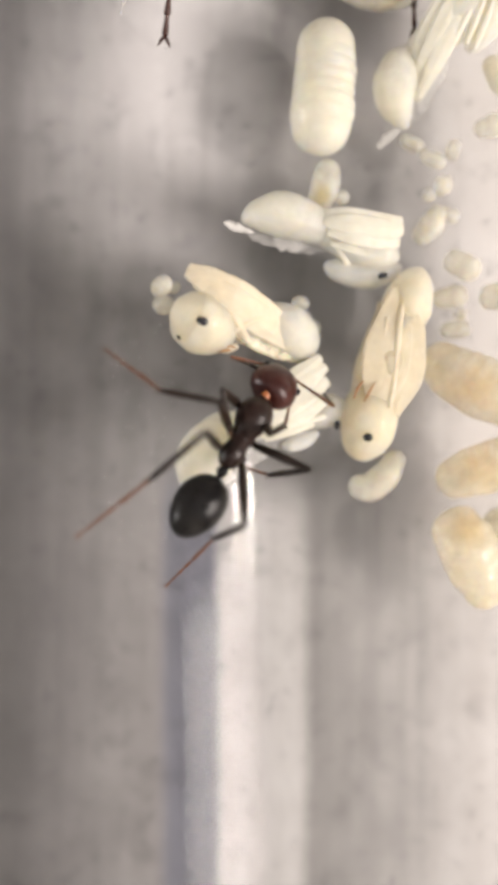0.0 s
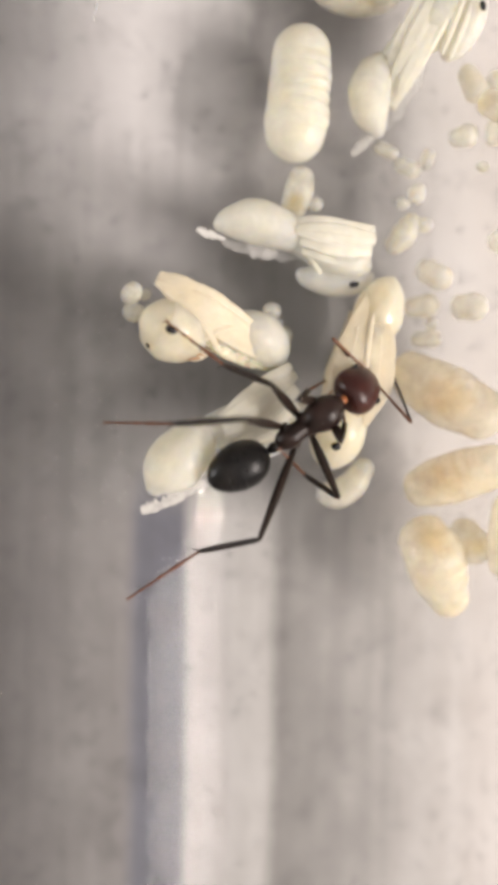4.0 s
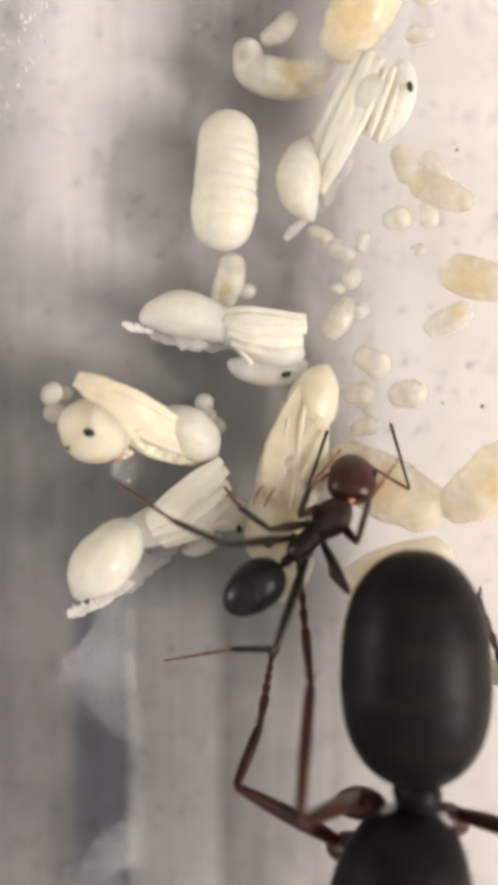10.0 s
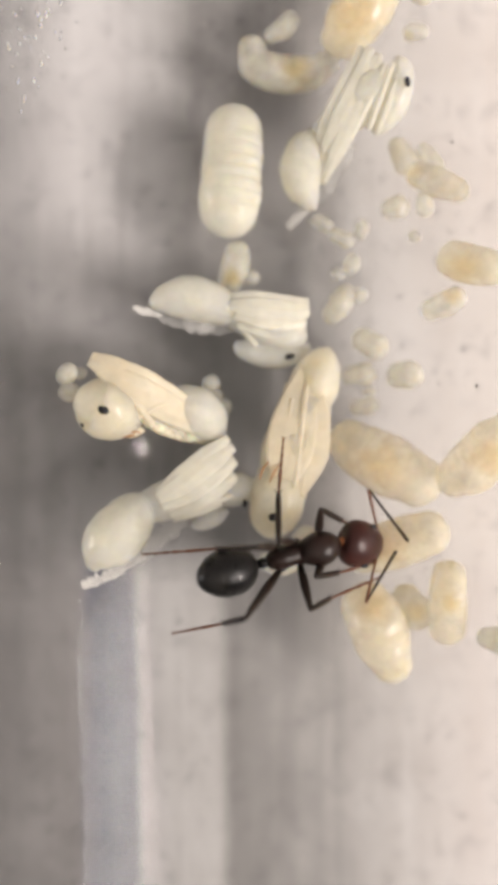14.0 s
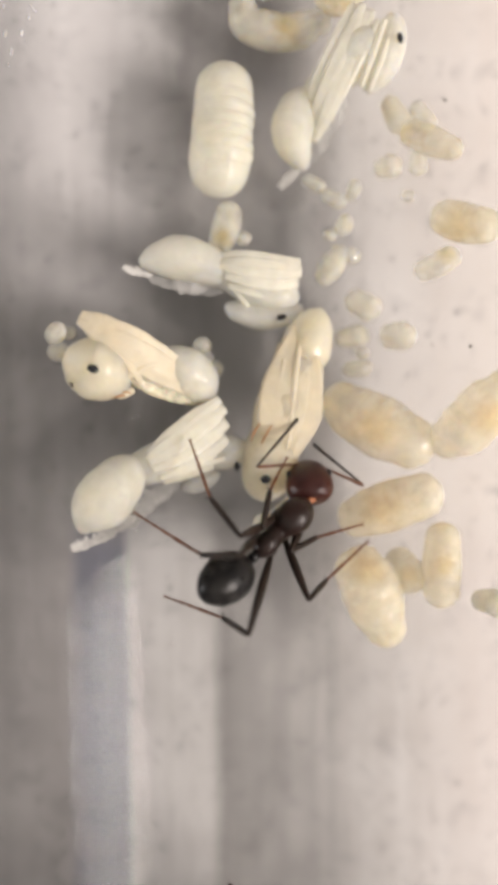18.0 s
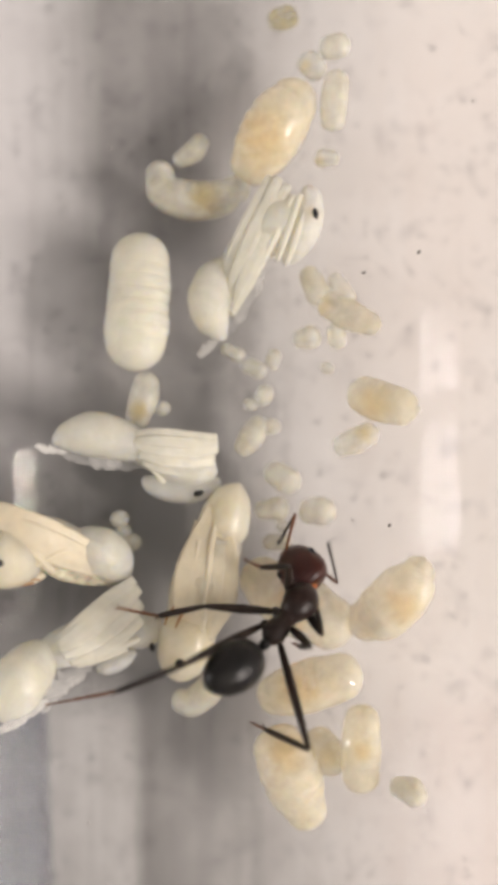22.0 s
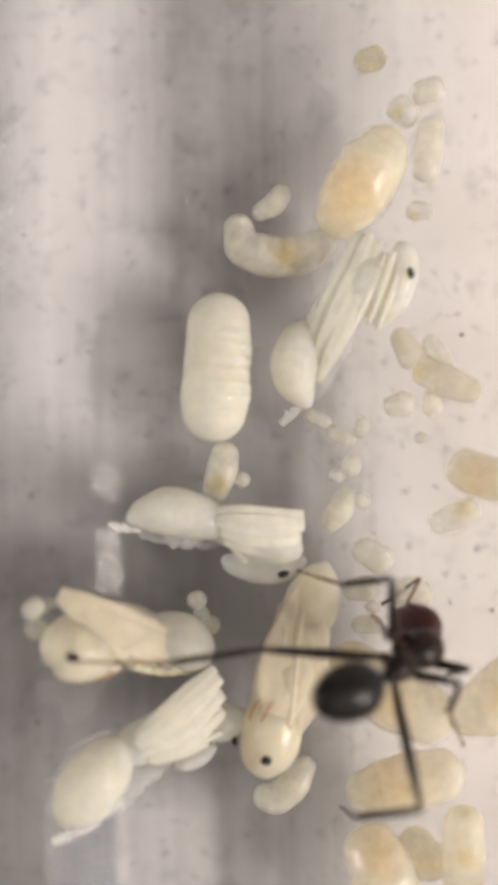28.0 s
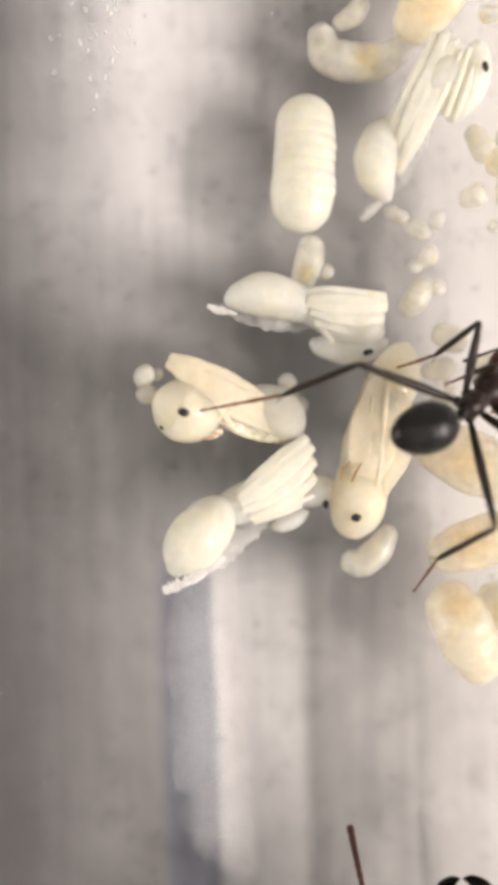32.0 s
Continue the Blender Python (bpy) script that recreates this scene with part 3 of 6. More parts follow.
pupa((-3.24, 0.72, 2.13), 'cream winged ant pupa with black eyes and folded wings', [
    ("eye", "eye", [(-1.08, -0.17, 2.59, 0.04, 0.04), (-1.02, -0.19, 2.65, 0.13, 0.13), (-0.88, -0.23, 2.65, 0.13, 0.13), (-0.82, -0.24, 2.59, 0.04, 0.04)], 'round black eye', 0),
    ("eye", "eye", [(-1.68, -0.53, 2.12, 0.03, 0.03), (-1.6, -0.6, 2.17, 0.1, 0.1), (-1.51, -0.66, 2.12, 0.03, 0.03)], 'round black eye', 0),
    ("head", "cream", [(-1.84, 0.2, 2.07, 0.2, 0.2), (-1.65, 0.13, 2.07, 0.56, 0.57), (-1.35, 0.01, 1.92, 0.82, 0.85), (-0.97, -0.15, 1.77, 0.91, 0.94), (-0.58, -0.33, 1.47, 0.79, 0.81), (-0.25, -0.48, 1.17, 0.41, 0.42)], '', 0),
    ("thorax", "cream", [(-1.09, 0.52, 1.77, 0.43, 0.44), (-0.46, 0.34, 1.47, 0.74, 0.76), (0.25, 0.1, 1.07, 0.78, 0.8), (0.98, -0.11, 0.67, 0.65, 0.67)], '', 0),
    ("gaster", "white", [(0.77, 0.12, 0.77, 0.38, 0.39), (1.16, 0.02, 0.72, 0.65, 0.67), (1.66, -0.24, 0.52, 0.76, 0.78), (2.08, -0.61, 0.27, 0.59, 0.61), (2.36, -0.92, 0.07, 0.16, 0.16)], '', 4),
    ("wing_pad", "fold_warm", [(-1.4, 1.3, 2.17, 0.15, 0.13), (-0.83, 1.02, 2.27, 0.26, 0.13), (-0.05, 0.68, 2.12, 0.29, 0.13), (0.73, 0.3, 1.67, 0.25, 0.13), (1.52, -0.14, 1.02, 0.15, 0.13), (1.96, -0.46, 0.67, 0.07, 0.07)], '', 0),
    ("wing_pad", "fold_warm", [(-1.17, 1, 2.17, 0.13, 0.13), (-0.52, 0.68, 2.27, 0.24, 0.13), (0.19, 0.32, 2.07, 0.26, 0.13), (0.88, -0.02, 1.57, 0.22, 0.13), (1.6, -0.41, 0.97, 0.1, 0.1)], '', 0),
    ("wing_pad", "fold_warm", [(-0.81, 0.67, 2.17, 0.11, 0.11), (-0.21, 0.34, 2.17, 0.25, 0.13), (0.41, 0.01, 1.87, 0.26, 0.13), (1.11, -0.43, 1.32, 0.2, 0.13), (1.93, -0.84, 0.67, 0.09, 0.09)], '', 0),
    ("wing_pad", "film", [(-0.05, -0.32, 1.77, 0.1, 0.1), (0.61, -0.46, 1.37, 0.29, 0.13), (1.42, -0.69, 0.87, 0.31, 0.13), (2.29, -1.03, 0.17, 0.1, 0.1)], 'clear veined wing film', 0),
    ("wing_pad", "film", [(0.12, -0.6, 1.47, 0.07, 0.07), (0.84, -0.75, 1.07, 0.17, 0.13), (1.66, -0.94, 0.57, 0.16, 0.13), (2.29, -1.09, 0.12, 0.07, 0.07)], 'clear veined wing film', 0),
    ("leg_sheath", "fold_warm", [(-0.38, 0.18, 2.17, 0.08, 0.08), (0.04, -0.16, 1.97, 0.13, 0.13), (0.32, -0.6, 1.47, 0.1, 0.1), (0.59, -0.75, 1.17, 0.07, 0.07)], '', 0),
    ("leg_sheath", "fold_warm", [(-0.68, -0.61, 1.77, 0.07, 0.07), (-0.09, -0.37, 1.87, 0.12, 0.12), (0.52, -0.05, 1.77, 0.13, 0.13), (1.12, 0.04, 1.37, 0.1, 0.1)], '', 0),
    ("leg_sheath", "fold_warm", [(-0.62, -0.8, 1.47, 0.08, 0.08), (-0.31, -0.86, 1.37, 0.15, 0.15), (0.02, -0.75, 1.17, 0.1, 0.1)], '', 0),
    ("mouth_line", "line", [(-0.94, -0.86, 2.07, 0.02, 0.02), (-0.55, -0.96, 1.87, 0.04, 0.03), (-0.16, -0.93, 1.69, 0.03, 0.02)], 'thin rust-brown line', 0),
    ("mouth_line", "line", [(-0.44, -0.91, 1.85, 0.02, 0.02), (-0.19, -0.82, 1.75, 0.03, 0.03), (0, -0.86, 1.6, 0.02, 0.02)], 'thin rust-brown line', 0),
])
pupa((1.38, -0.38, 1), 'golden cream winged ant pupa with black eyes and brown streaks', [
    ("head", "cream", [(-0.6, -2.98, 1.01, 0.14, 0.2), (-0.62, -2.74, 1.11, 0.59, 0.5), (-0.59, -2.3, 1.21, 0.8, 0.8), (-0.48, -1.61, 1.26, 0.87, 0.9), (-0.32, -0.95, 1.15, 0.77, 0.75)], "", 0),
    ("thorax", "cream", [(-0.46, -1.52, 1.11, 0.7, 0.7), (-0.15, -0.65, 1.25, 0.94, 0.9), (0.11, 0.21, 1.25, 0.94, 0.9), (0.42, 1.27, 1.11, 0.8, 0.8)], "", 0),
    ("gaster", "cream", [(0.25, 0.75, 1.01, 0.53, 0.6), (0.57, 1.53, 1.07, 0.77, 0.8), (0.78, 2.14, 1.09, 0.72, 0.76), (0.98, 2.62, 1.01, 0.49, 0.5), (1.11, 2.9, 0.92, 0.11, 0.2)], '', 4),
    ("wing_pad", "fold_warm", [(-0.48, -1.63, 1.81, 0.1, 0.06), (-0.22, -0.5, 2.1, 0.46, 0.1), (0.03, 0.77, 2, 0.46, 0.1), (0.36, 2.31, 1.61, 0.12, 0.05)], "", 0),
    ("wing_pad", "fold_warm", [(0.17, -1.7, 1.75, 0.09, 0.06), (0.39, -0.5, 2.01, 0.41, 0.1), (0.61, 0.61, 1.92, 0.34, 0.1), (0.67, 2.03, 1.63, 0.1, 0.05)], "", 0),
    ("wing_pad", "fold_warm", [(-0.21, 1.84, 1.2, 0.03, 0.05), (-0.36, 0.64, 1.35, 0.16, 0.1), (-0.75, -0.6, 1.57, 0.15, 0.1), (-0.99, -1.26, 1.54, 0.05, 0.05)], "", 0),
    ("leg_sheath", "fold_warm", [(-0.01, -1.43, 1.95, 0.07, 0.06), (0.12, -0.41, 2.1, 0.1, 0.09), (0.25, 0.94, 2.01, 0.1, 0.09), (0.44, 1.99, 1.71, 0.07, 0.06)], "", 0),
    ("leg_sheath", "fold_warm", [(-0.69, -0.4, 1.82, 0.07, 0.06), (-0.26, 0.44, 2, 0.1, 0.09), (-0.09, 1.29, 1.9, 0.08, 0.08)], "", 0),
    ("antenna_streak", "line", [(-0.81, -0.63, 2.11, 0.02, 0.02), (-1, -0.88, 2.12, 0.04, 0.03), (-1.1, -1.19, 2.11, 0.02, 0.02)], 'thin rust-brown streak', 0),
    ("antenna_streak", "line", [(-0.48, -0.7, 2.15, 0.02, 0.02), (-0.66, -0.99, 2.16, 0.04, 0.03), (-0.8, -1.27, 2.15, 0.02, 0.02)], 'thin rust-brown streak', 0),
    ("eye", "eye", [(-0.8, -2.32, 2.03, 0.03, 0.05), (-0.73, -2.32, 2.07, 0.12, 0.1), (-0.6, -2.32, 2.06, 0.12, 0.1), (-0.53, -2.32, 2.01, 0.03, 0.05)], 'round black eye', 0),
    ("eye", "eye", [(-1.53, -1.81, 1.51, 0.03, 0.05), (-1.53, -1.94, 1.53, 0.1, 0.1), (-1.51, -2.08, 1.51, 0.03, 0.05)], 'round black eye', 0),
])
pupa((-2.56, -2.57, 1.8), 'white winged ant pupa with frilled clear husk along its belly', [
    ("gaster", "white", [(-2.06, -1.67, 1.95, 0.1, 0.1), (-2.02, -1.47, 1.95, 0.37, 0.38), (-1.81, -1.09, 1.95, 0.72, 0.74), (-1.4, -0.58, 1.85, 0.87, 0.9), (-1, -0.1, 1.55, 0.76, 0.78), (-0.69, 0.23, 1.3, 0.51, 0.53), (-0.47, 0.43, 1.15, 0.17, 0.18)], '', 5),
    ("thorax", "white", [(-0.76, 0.13, 1.3, 0.44, 0.46), (-0.27, 0.29, 1.1, 0.57, 0.58), (0.45, 0.53, 0.85, 0.66, 0.68), (1.22, 0.8, 0.6, 0.63, 0.65), (1.83, 1, 0.4, 0.28, 0.29)], '', 0),
    ("head", "white", [(2.65, 1, 0.15, 0.11, 0.11), (2.53, 0.89, 0.2, 0.35, 0.36), (2.23, 0.72, 0.3, 0.51, 0.53), (1.83, 0.51, 0.35, 0.42, 0.43), (1.42, 0.3, 0.3, 0.14, 0.15)], '', 0),
    ("wing_pad", "fold", [(-0.22, 0.64, 1.6, 0.08, 0.08), (0.43, 1.08, 1.65, 0.19, 0.13), (1.17, 1.69, 1.3, 0.19, 0.13), (1.89, 2.29, 0.8, 0.09, 0.09)], '', 0),
    ("wing_pad", "fold", [(-0.21, 0.44, 1.7, 0.1, 0.1), (0.51, 0.91, 1.7, 0.22, 0.13), (1.34, 1.52, 1.3, 0.22, 0.13), (2.05, 2.01, 0.8, 0.1, 0.1)], '', 0),
    ("wing_pad", "fold", [(-0.12, 0.21, 1.65, 0.1, 0.1), (0.62, 0.61, 1.6, 0.22, 0.13), (1.42, 1.14, 1.25, 0.22, 0.13), (2.1, 1.59, 0.8, 0.12, 0.12)], '', 0),
    ("wing_pad", "fold", [(0.07, -0.04, 1.4, 0.1, 0.1), (0.78, 0.3, 1.4, 0.2, 0.13), (1.5, 0.73, 1.1, 0.21, 0.13), (2.1, 1.11, 0.7, 0.12, 0.12)], '', 0),
    ("leg_sheath", "fold", [(0.21, -0.22, 1.1, 0.07, 0.07), (0.9, 0.02, 1.1, 0.14, 0.14), (1.66, 0.24, 0.8, 0.1, 0.1)], '', 0),
    ("leg_sheath", "fold", [(0.9, 0.12, 1.15, 0.07, 0.07), (1.5, 0.35, 1.05, 0.12, 0.12), (2.06, 0.52, 0.7, 0.09, 0.09)], '', 0),
    ("mouthparts", "white", [(0.74, -0.41, 0.7, 0.09, 0.09), (1.05, -0.35, 0.65, 0.24, 0.25), (1.49, -0.18, 0.5, 0.26, 0.27), (1.84, 0.02, 0.3, 0.11, 0.11)], '', 0),
    ("husk", "frill", [(-1.25, -1.65, 1.1, 0.12, 0.1), (-0.66, -1.19, 0.95, 0.28, 0.1), (-0.07, -0.65, 0.8, 0.29, 0.1), (0.44, -0.17, 0.7, 0.24, 0.1), (0.88, 0.18, 0.7, 0.1, 0.1)], 'frilled clear shed skin', 16),
    ("husk", "husk", [(-2.49, -2.12, 1.75, 0.08, 0.08), (-2.19, -2.04, 1.65, 0.17, 0.1), (-1.71, -1.86, 1.45, 0.19, 0.1), (-1.07, -1.51, 1.2, 0.14, 0.1), (-0.65, -1.25, 1.05, 0.09, 0.09)], 'frilled clear shed skin', 7),
])
pupa((3.14, 9.49, 1.18), 'ivory winged ant pupa with a black eye, wings folded upward', [
    ("gaster", "white", [(-1.08, -2.53, 0.57, 0.1, 0.1), (-1.24, -2.27, 0.67, 0.35, 0.36), (-1.45, -1.83, 0.8, 0.61, 0.63), (-1.51, -1.31, 0.87, 0.69, 0.71), (-1.35, -0.71, 0.82, 0.61, 0.63), (-1.06, -0.29, 0.77, 0.35, 0.36), (-0.86, -0.09, 0.72, 0.13, 0.13)], '', 5),
    ("thorax", "white", [(-1, -0.45, 0.77, 0.39, 0.4), (-0.47, 0.04, 0.92, 0.57, 0.59), (0.08, 0.57, 1.07, 0.73, 0.75), (0.71, 1.07, 1.17, 0.76, 0.78), (1.26, 1.36, 1.27, 0.44, 0.45)], '', 0),
    ("head", "white", [(1.46, 2.01, 1.32, 0.13, 0.13), (1.53, 1.68, 1.37, 0.38, 0.39), (1.47, 1.13, 1.37, 0.49, 0.5), (1.25, 0.53, 1.22, 0.51, 0.52), (0.97, 0.04, 1.02, 0.35, 0.36), (0.75, -0.23, 0.92, 0.13, 0.13)], '', 0),
    ("wing_pad", "fold", [(-1.08, -0.81, 1.12, 0.08, 0.08), (-0.62, 0.07, 1.57, 0.19, 0.13), (-0.12, 1.14, 1.67, 0.19, 0.13), (0.35, 2.27, 1.47, 0.08, 0.08)], '', 0),
    ("wing_pad", "fold", [(-0.96, -1.29, 1.12, 0.08, 0.08), (-0.42, -0.19, 1.67, 0.2, 0.13), (0.15, 1, 1.77, 0.2, 0.13), (0.6, 2.22, 1.57, 0.09, 0.09)], '', 0),
    ("wing_pad", "fold", [(-0.87, -1.82, 1.02, 0.08, 0.08), (-0.26, -0.61, 1.62, 0.19, 0.13), (0.33, 0.65, 1.77, 0.2, 0.13), (0.86, 2.01, 1.62, 0.09, 0.09)], '', 0),
    ("leg_sheath", "fold", [(-0.13, -0.69, 1.57, 0.08, 0.08), (0.45, 0.37, 1.77, 0.12, 0.12), (1.03, 1.65, 1.72, 0.09, 0.09)], '', 0),
    ("leg_sheath", "fold", [(0.53, -0.28, 1.52, 0.08, 0.08), (0.82, 0.52, 1.77, 0.12, 0.12), (1.24, 1.67, 1.77, 0.09, 0.09)], '', 0),
    ("leg_sheath", "fold", [(0.79, -0.4, 1.42, 0.08, 0.08), (1.08, 0.37, 1.72, 0.11, 0.11), (1.39, 1.29, 1.77, 0.08, 0.08)], '', 0),
    ("husk", "frill", [(-0.9, -2.26, 0.37, 0.08, 0.08), (-0.55, -1.67, 0.62, 0.19, 0.1), (-0.14, -0.95, 0.82, 0.16, 0.1), (0.16, -0.45, 0.92, 0.08, 0.08)], 'crumpled clear shed skin', 7),
    ("husk", "husk", [(-1.88, -2.99, 0.07, 0.08, 0.08), (-1.65, -2.77, 0.17, 0.11, 0.1), (-1.35, -2.51, 0.27, 0.11, 0.1), (-1, -2.23, 0.37, 0.07, 0.07)], 'crumpled clear shed skin', 4),
    ("eye", "eye", [(1.65, 1.19, 1.87, 0.03, 0.05), (1.65, 1.11, 1.93, 0.09, 0.1), (1.68, 0.98, 1.94, 0.09, 0.1), (1.7, 0.9, 1.89, 0.03, 0.05)], 'oval black eye', 0),
])
larva("larva", (-0.57, 8.08, 1.18), [(0.06, 2.16, 0.13, 0.16), (0.08, 1.3, 0.79, 0.88), (0.06, 0.69, 0.85, 0.94), (0.01, -0.03, 0.88, 0.96), (-0.04, -0.76, 0.9, 0.97), (-0.07, -1.28, 0.85, 0.91), (-0.11, -2.07, 0.17, 0.16)], "white", 'plump ivory ant larva, finely ringed, lying straight', "larva", 15, None)
larva("larva", (-0.54, 5.13, 1.18), [(0.15, 0.89, 0.06, 0.1), (0.16, 0.54, 0.34, 0.4), (0.07, 0.02, 0.41, 0.46), (-0.11, -0.54, 0.37, 0.38), (-0.26, -0.91, 0.13, 0.08)], "egg", 'small glassy ant larva with a brown gut', "larva", 8, (-0.05, -0.33, 1.11, 0.32))
larva("larva", (1.25, 11.85, 1), [(-0.93, 0.76, 0.15, 0.1), (-1.16, 0.31, 0.5, 0.45), (-1, -0.25, 0.57, 0.54), (-0.25, -0.49, 0.57, 0.61), (0.57, -0.46, 0.55, 0.59), (1.23, -0.13, 0.46, 0.45), (1.54, 0.26, 0.18, 0.1)], "egg", 'curled glassy ant larva with a yellow gut', "larva", 12, (0.23, -0.49, 1.1, 0.54))
larva("larva", (1, 13.01, 1), [(-0.54, -0.3, 0.12, 0.1), (-0.26, -0.28, 0.26, 0.27), (0.12, -0.09, 0.32, 0.35), (0.31, 0.17, 0.29, 0.32), (0.38, 0.5, 0.08, 0.1)], "egg", 'small curled pale ant larva', "larva", 7, None)
larva("larva", (3.59, 13.25, 1.27), [(-0.92, -1.37, -0.06, 0.13), (-0.7, -0.96, 0.47, 0.67), (-0.32, -0.43, 0.78, 0.92), (0.23, 0.4, 0.93, 0.95), (0.59, 0.87, 0.89, 0.79), (1.11, 1.5, 0.46, 0.13)], "warm", 'fat translucent ant larva with an amber gut', "larva", 12, (-0.31, -0.34, 1.03, 0.98))
larva("larva", (5.48, 15.75, 1.94), [(-0.41, -0.03, -0.1, 0.09), (-0.19, 0.05, 0.26, 0.37), (0.16, 0.08, 0.43, 0.39), (0.44, -0.09, 0.31, 0.09)], "egg", 'small pale yellow ant larva', "larva", 6, None)
larva("larva", (4.82, 15.34, 1.66), [(-0.37, 0.12, -0.05, 0.09), (-0.13, 0.16, 0.3, 0.38), (0.08, -0.11, 0.39, 0.39), (0.42, -0.17, 0.26, 0.09)], "egg", 'small pale ant larva with a yellow spot', "larva", 6, (-0.24, -0.09, 1.01, 0.22))
larva("larva", (5.5, 14.15, 1.96), [(0.16, 1.03, 0.16, 0.09), (0.02, 0.56, 0.37, 0.39), (-0.06, -0.08, 0.37, 0.43), (-0.1, -0.63, 0.3, 0.37), (-0.02, -0.89, 0.06, 0.08)], "egg", 'small pale ant larva, straight', "larva", 8, None)
larva("larva", (5.25, 12.52, 1.84), [(-0.37, 0.08, -0.09, 0.08), (-0.15, -0.03, 0.21, 0.3), (0.14, -0.06, 0.31, 0.26), (0.38, 0.02, 0.25, 0.08)], "egg", 'tiny pale ant larva with a yellow gut', "larva", 5, (-0.31, -0.23, 0.97, 0.22))
larva("larva", (4.87, 8.68, 1.68), [(-0.27, 0.69, -0.02, 0.09), (-0.16, 0.21, 0.24, 0.33), (0.07, -0.33, 0.4, 0.41), (0.36, -0.57, 0.27, 0.12)], "cream", 'small cream ant larva', "larva", 7, None)
larva("larva", (5.85, 7.62, 2.13), [(-0.88, 0.3, -0.33, 0.09), (-0.58, 0.35, 0.12, 0.44), (-0.03, -0.01, 0.43, 0.48), (0.55, -0.3, 0.66, 0.38), (0.94, -0.35, 0.65, 0.09)], "cream", 'cream ant larva with an orange gut', "larva", 9, (-0.77, 0.29, 0.73, 0.31))
larva("larva", (5.62, 8.4, 2.02), [(-0.46, 0.48, -0.14, 0.08), (-0.12, 0.28, 0.2, 0.28), (0.16, -0.22, 0.37, 0.31), (0.41, -0.53, 0.3, 0.09)], "egg", 'small cream ant larva', "larva", 6, None)
larva("larva", (4.58, 7, 1.57), [(-0.39, -0.15, -0.04, 0.09), (-0.18, -0.05, 0.23, 0.31), (0.13, 0.02, 0.39, 0.38), (0.44, 0.18, 0.26, 0.09)], "egg", 'small pale ant larva, oval', "larva", 5, None)
larva("larva", (5.48, 7.02, 1.95), [(0, 0.4, 0.07, 0.08), (0.01, 0.14, 0.28, 0.29), (0.01, -0.14, 0.29, 0.31), (-0.01, -0.4, 0.07, 0.08)], "egg", 'small pale ant larva, oval', "larva", 5, None)
larva("larva", (2.85, 4.03, 1.13), [(-0.47, -0.51, 0.02, 0.1), (-0.23, -0.37, 0.26, 0.32), (0.04, -0.05, 0.37, 0.4), (0.28, 0.34, 0.34, 0.32), (0.39, 0.59, 0.16, 0.1)], "egg", 'small curved pearl ant larva', "larva", 8, None)
larva("larva", (2.29, 6.61, 1.05), [(-0.41, 0.17, 0.03, 0.06), (-0.14, 0.13, 0.19, 0.22), (0.19, -0.06, 0.24, 0.24), (0.36, -0.25, 0.12, 0.08)], "egg", 'tiny pearl ant larva', "larva", 5, None)
larva("larva", (2.96, 6.2, 1.14), [(-0.42, 0.29, 0.01, 0.08), (-0.16, 0.02, 0.21, 0.26), (0.16, -0.15, 0.28, 0.27), (0.43, -0.15, 0.17, 0.1)], "egg", 'tiny pearl ant larva', "larva", 5, None)
larva("larva", (3.57, 6.37, 1.27), [(-0.12, -0.35, 0.03, 0.06), (-0.03, -0.11, 0.18, 0.21), (0.05, 0.14, 0.22, 0.22), (0.1, 0.33, 0.08, 0.06)], "egg", 'tiny pearl ant larva', "larva", 5, None)
larva("larva", (6.72, 5.02, 2.66), [(-0.89, 0.41, -0.42, 0.13), (-0.52, 0.2, 0.19, 0.57), (-0.11, -0.03, 0.5, 0.62), (0.53, -0.24, 0.89, 0.55), (1, -0.34, 0.89, 0.12)], "warm", 'large peach ant larva on the bright side', "larva", 10, (-0.33, -0.2, 0.89, 0.62))
larva("larva", (6, 3.9, 2.21), [(-0.66, -0.19, -0.25, 0.1), (-0.4, -0.23, 0.11, 0.35), (0.04, -0.05, 0.38, 0.4), (0.38, 0.14, 0.55, 0.36), (0.64, 0.32, 0.47, 0.09)], "egg", 'small pale ant larva with a brown end', "larva", 8, (0.22, 0.16, 1.22, 0.31))
larva("larva", (3.87, 2.79, 1.35), [(-0.41, 0.38, -0.01, 0.1), (-0.26, 0.07, 0.29, 0.39), (0.1, -0.17, 0.43, 0.44), (0.57, -0.27, 0.3, 0.13)], "egg", 'small cream ant larva', "larva", 7, None)
larva("larva", (6.96, -0.74, 2.82), [(-1.03, -1.3, -0.53, 0.13), (-0.68, -0.75, 0.16, 0.66), (-0.22, -0.38, 0.62, 0.84), (0.42, 0.4, 1.02, 0.76), (0.71, 0.83, 1.01, 0.49), (0.81, 1.19, 0.77, 0.12)], "warm", 'large peach ant larva curled on the bright side', "larva", 11, (0.15, -0.16, 1.21, 0.64))
larva("larva", (4.09, -1.02, 1.41), [(-1.55, 0.71, -0.2, 0.14), (-1, 0.69, 0.4, 0.7), (-0.57, 0.33, 0.65, 0.87), (0.26, -0.15, 0.95, 0.95), (1.11, -0.59, 1.16, 0.82), (1.75, -0.99, 0.84, 0.14)], "warm", 'large cream ant larva with an amber gut', "larva", 12, (-0.07, -0.12, 1.08, 0.79))
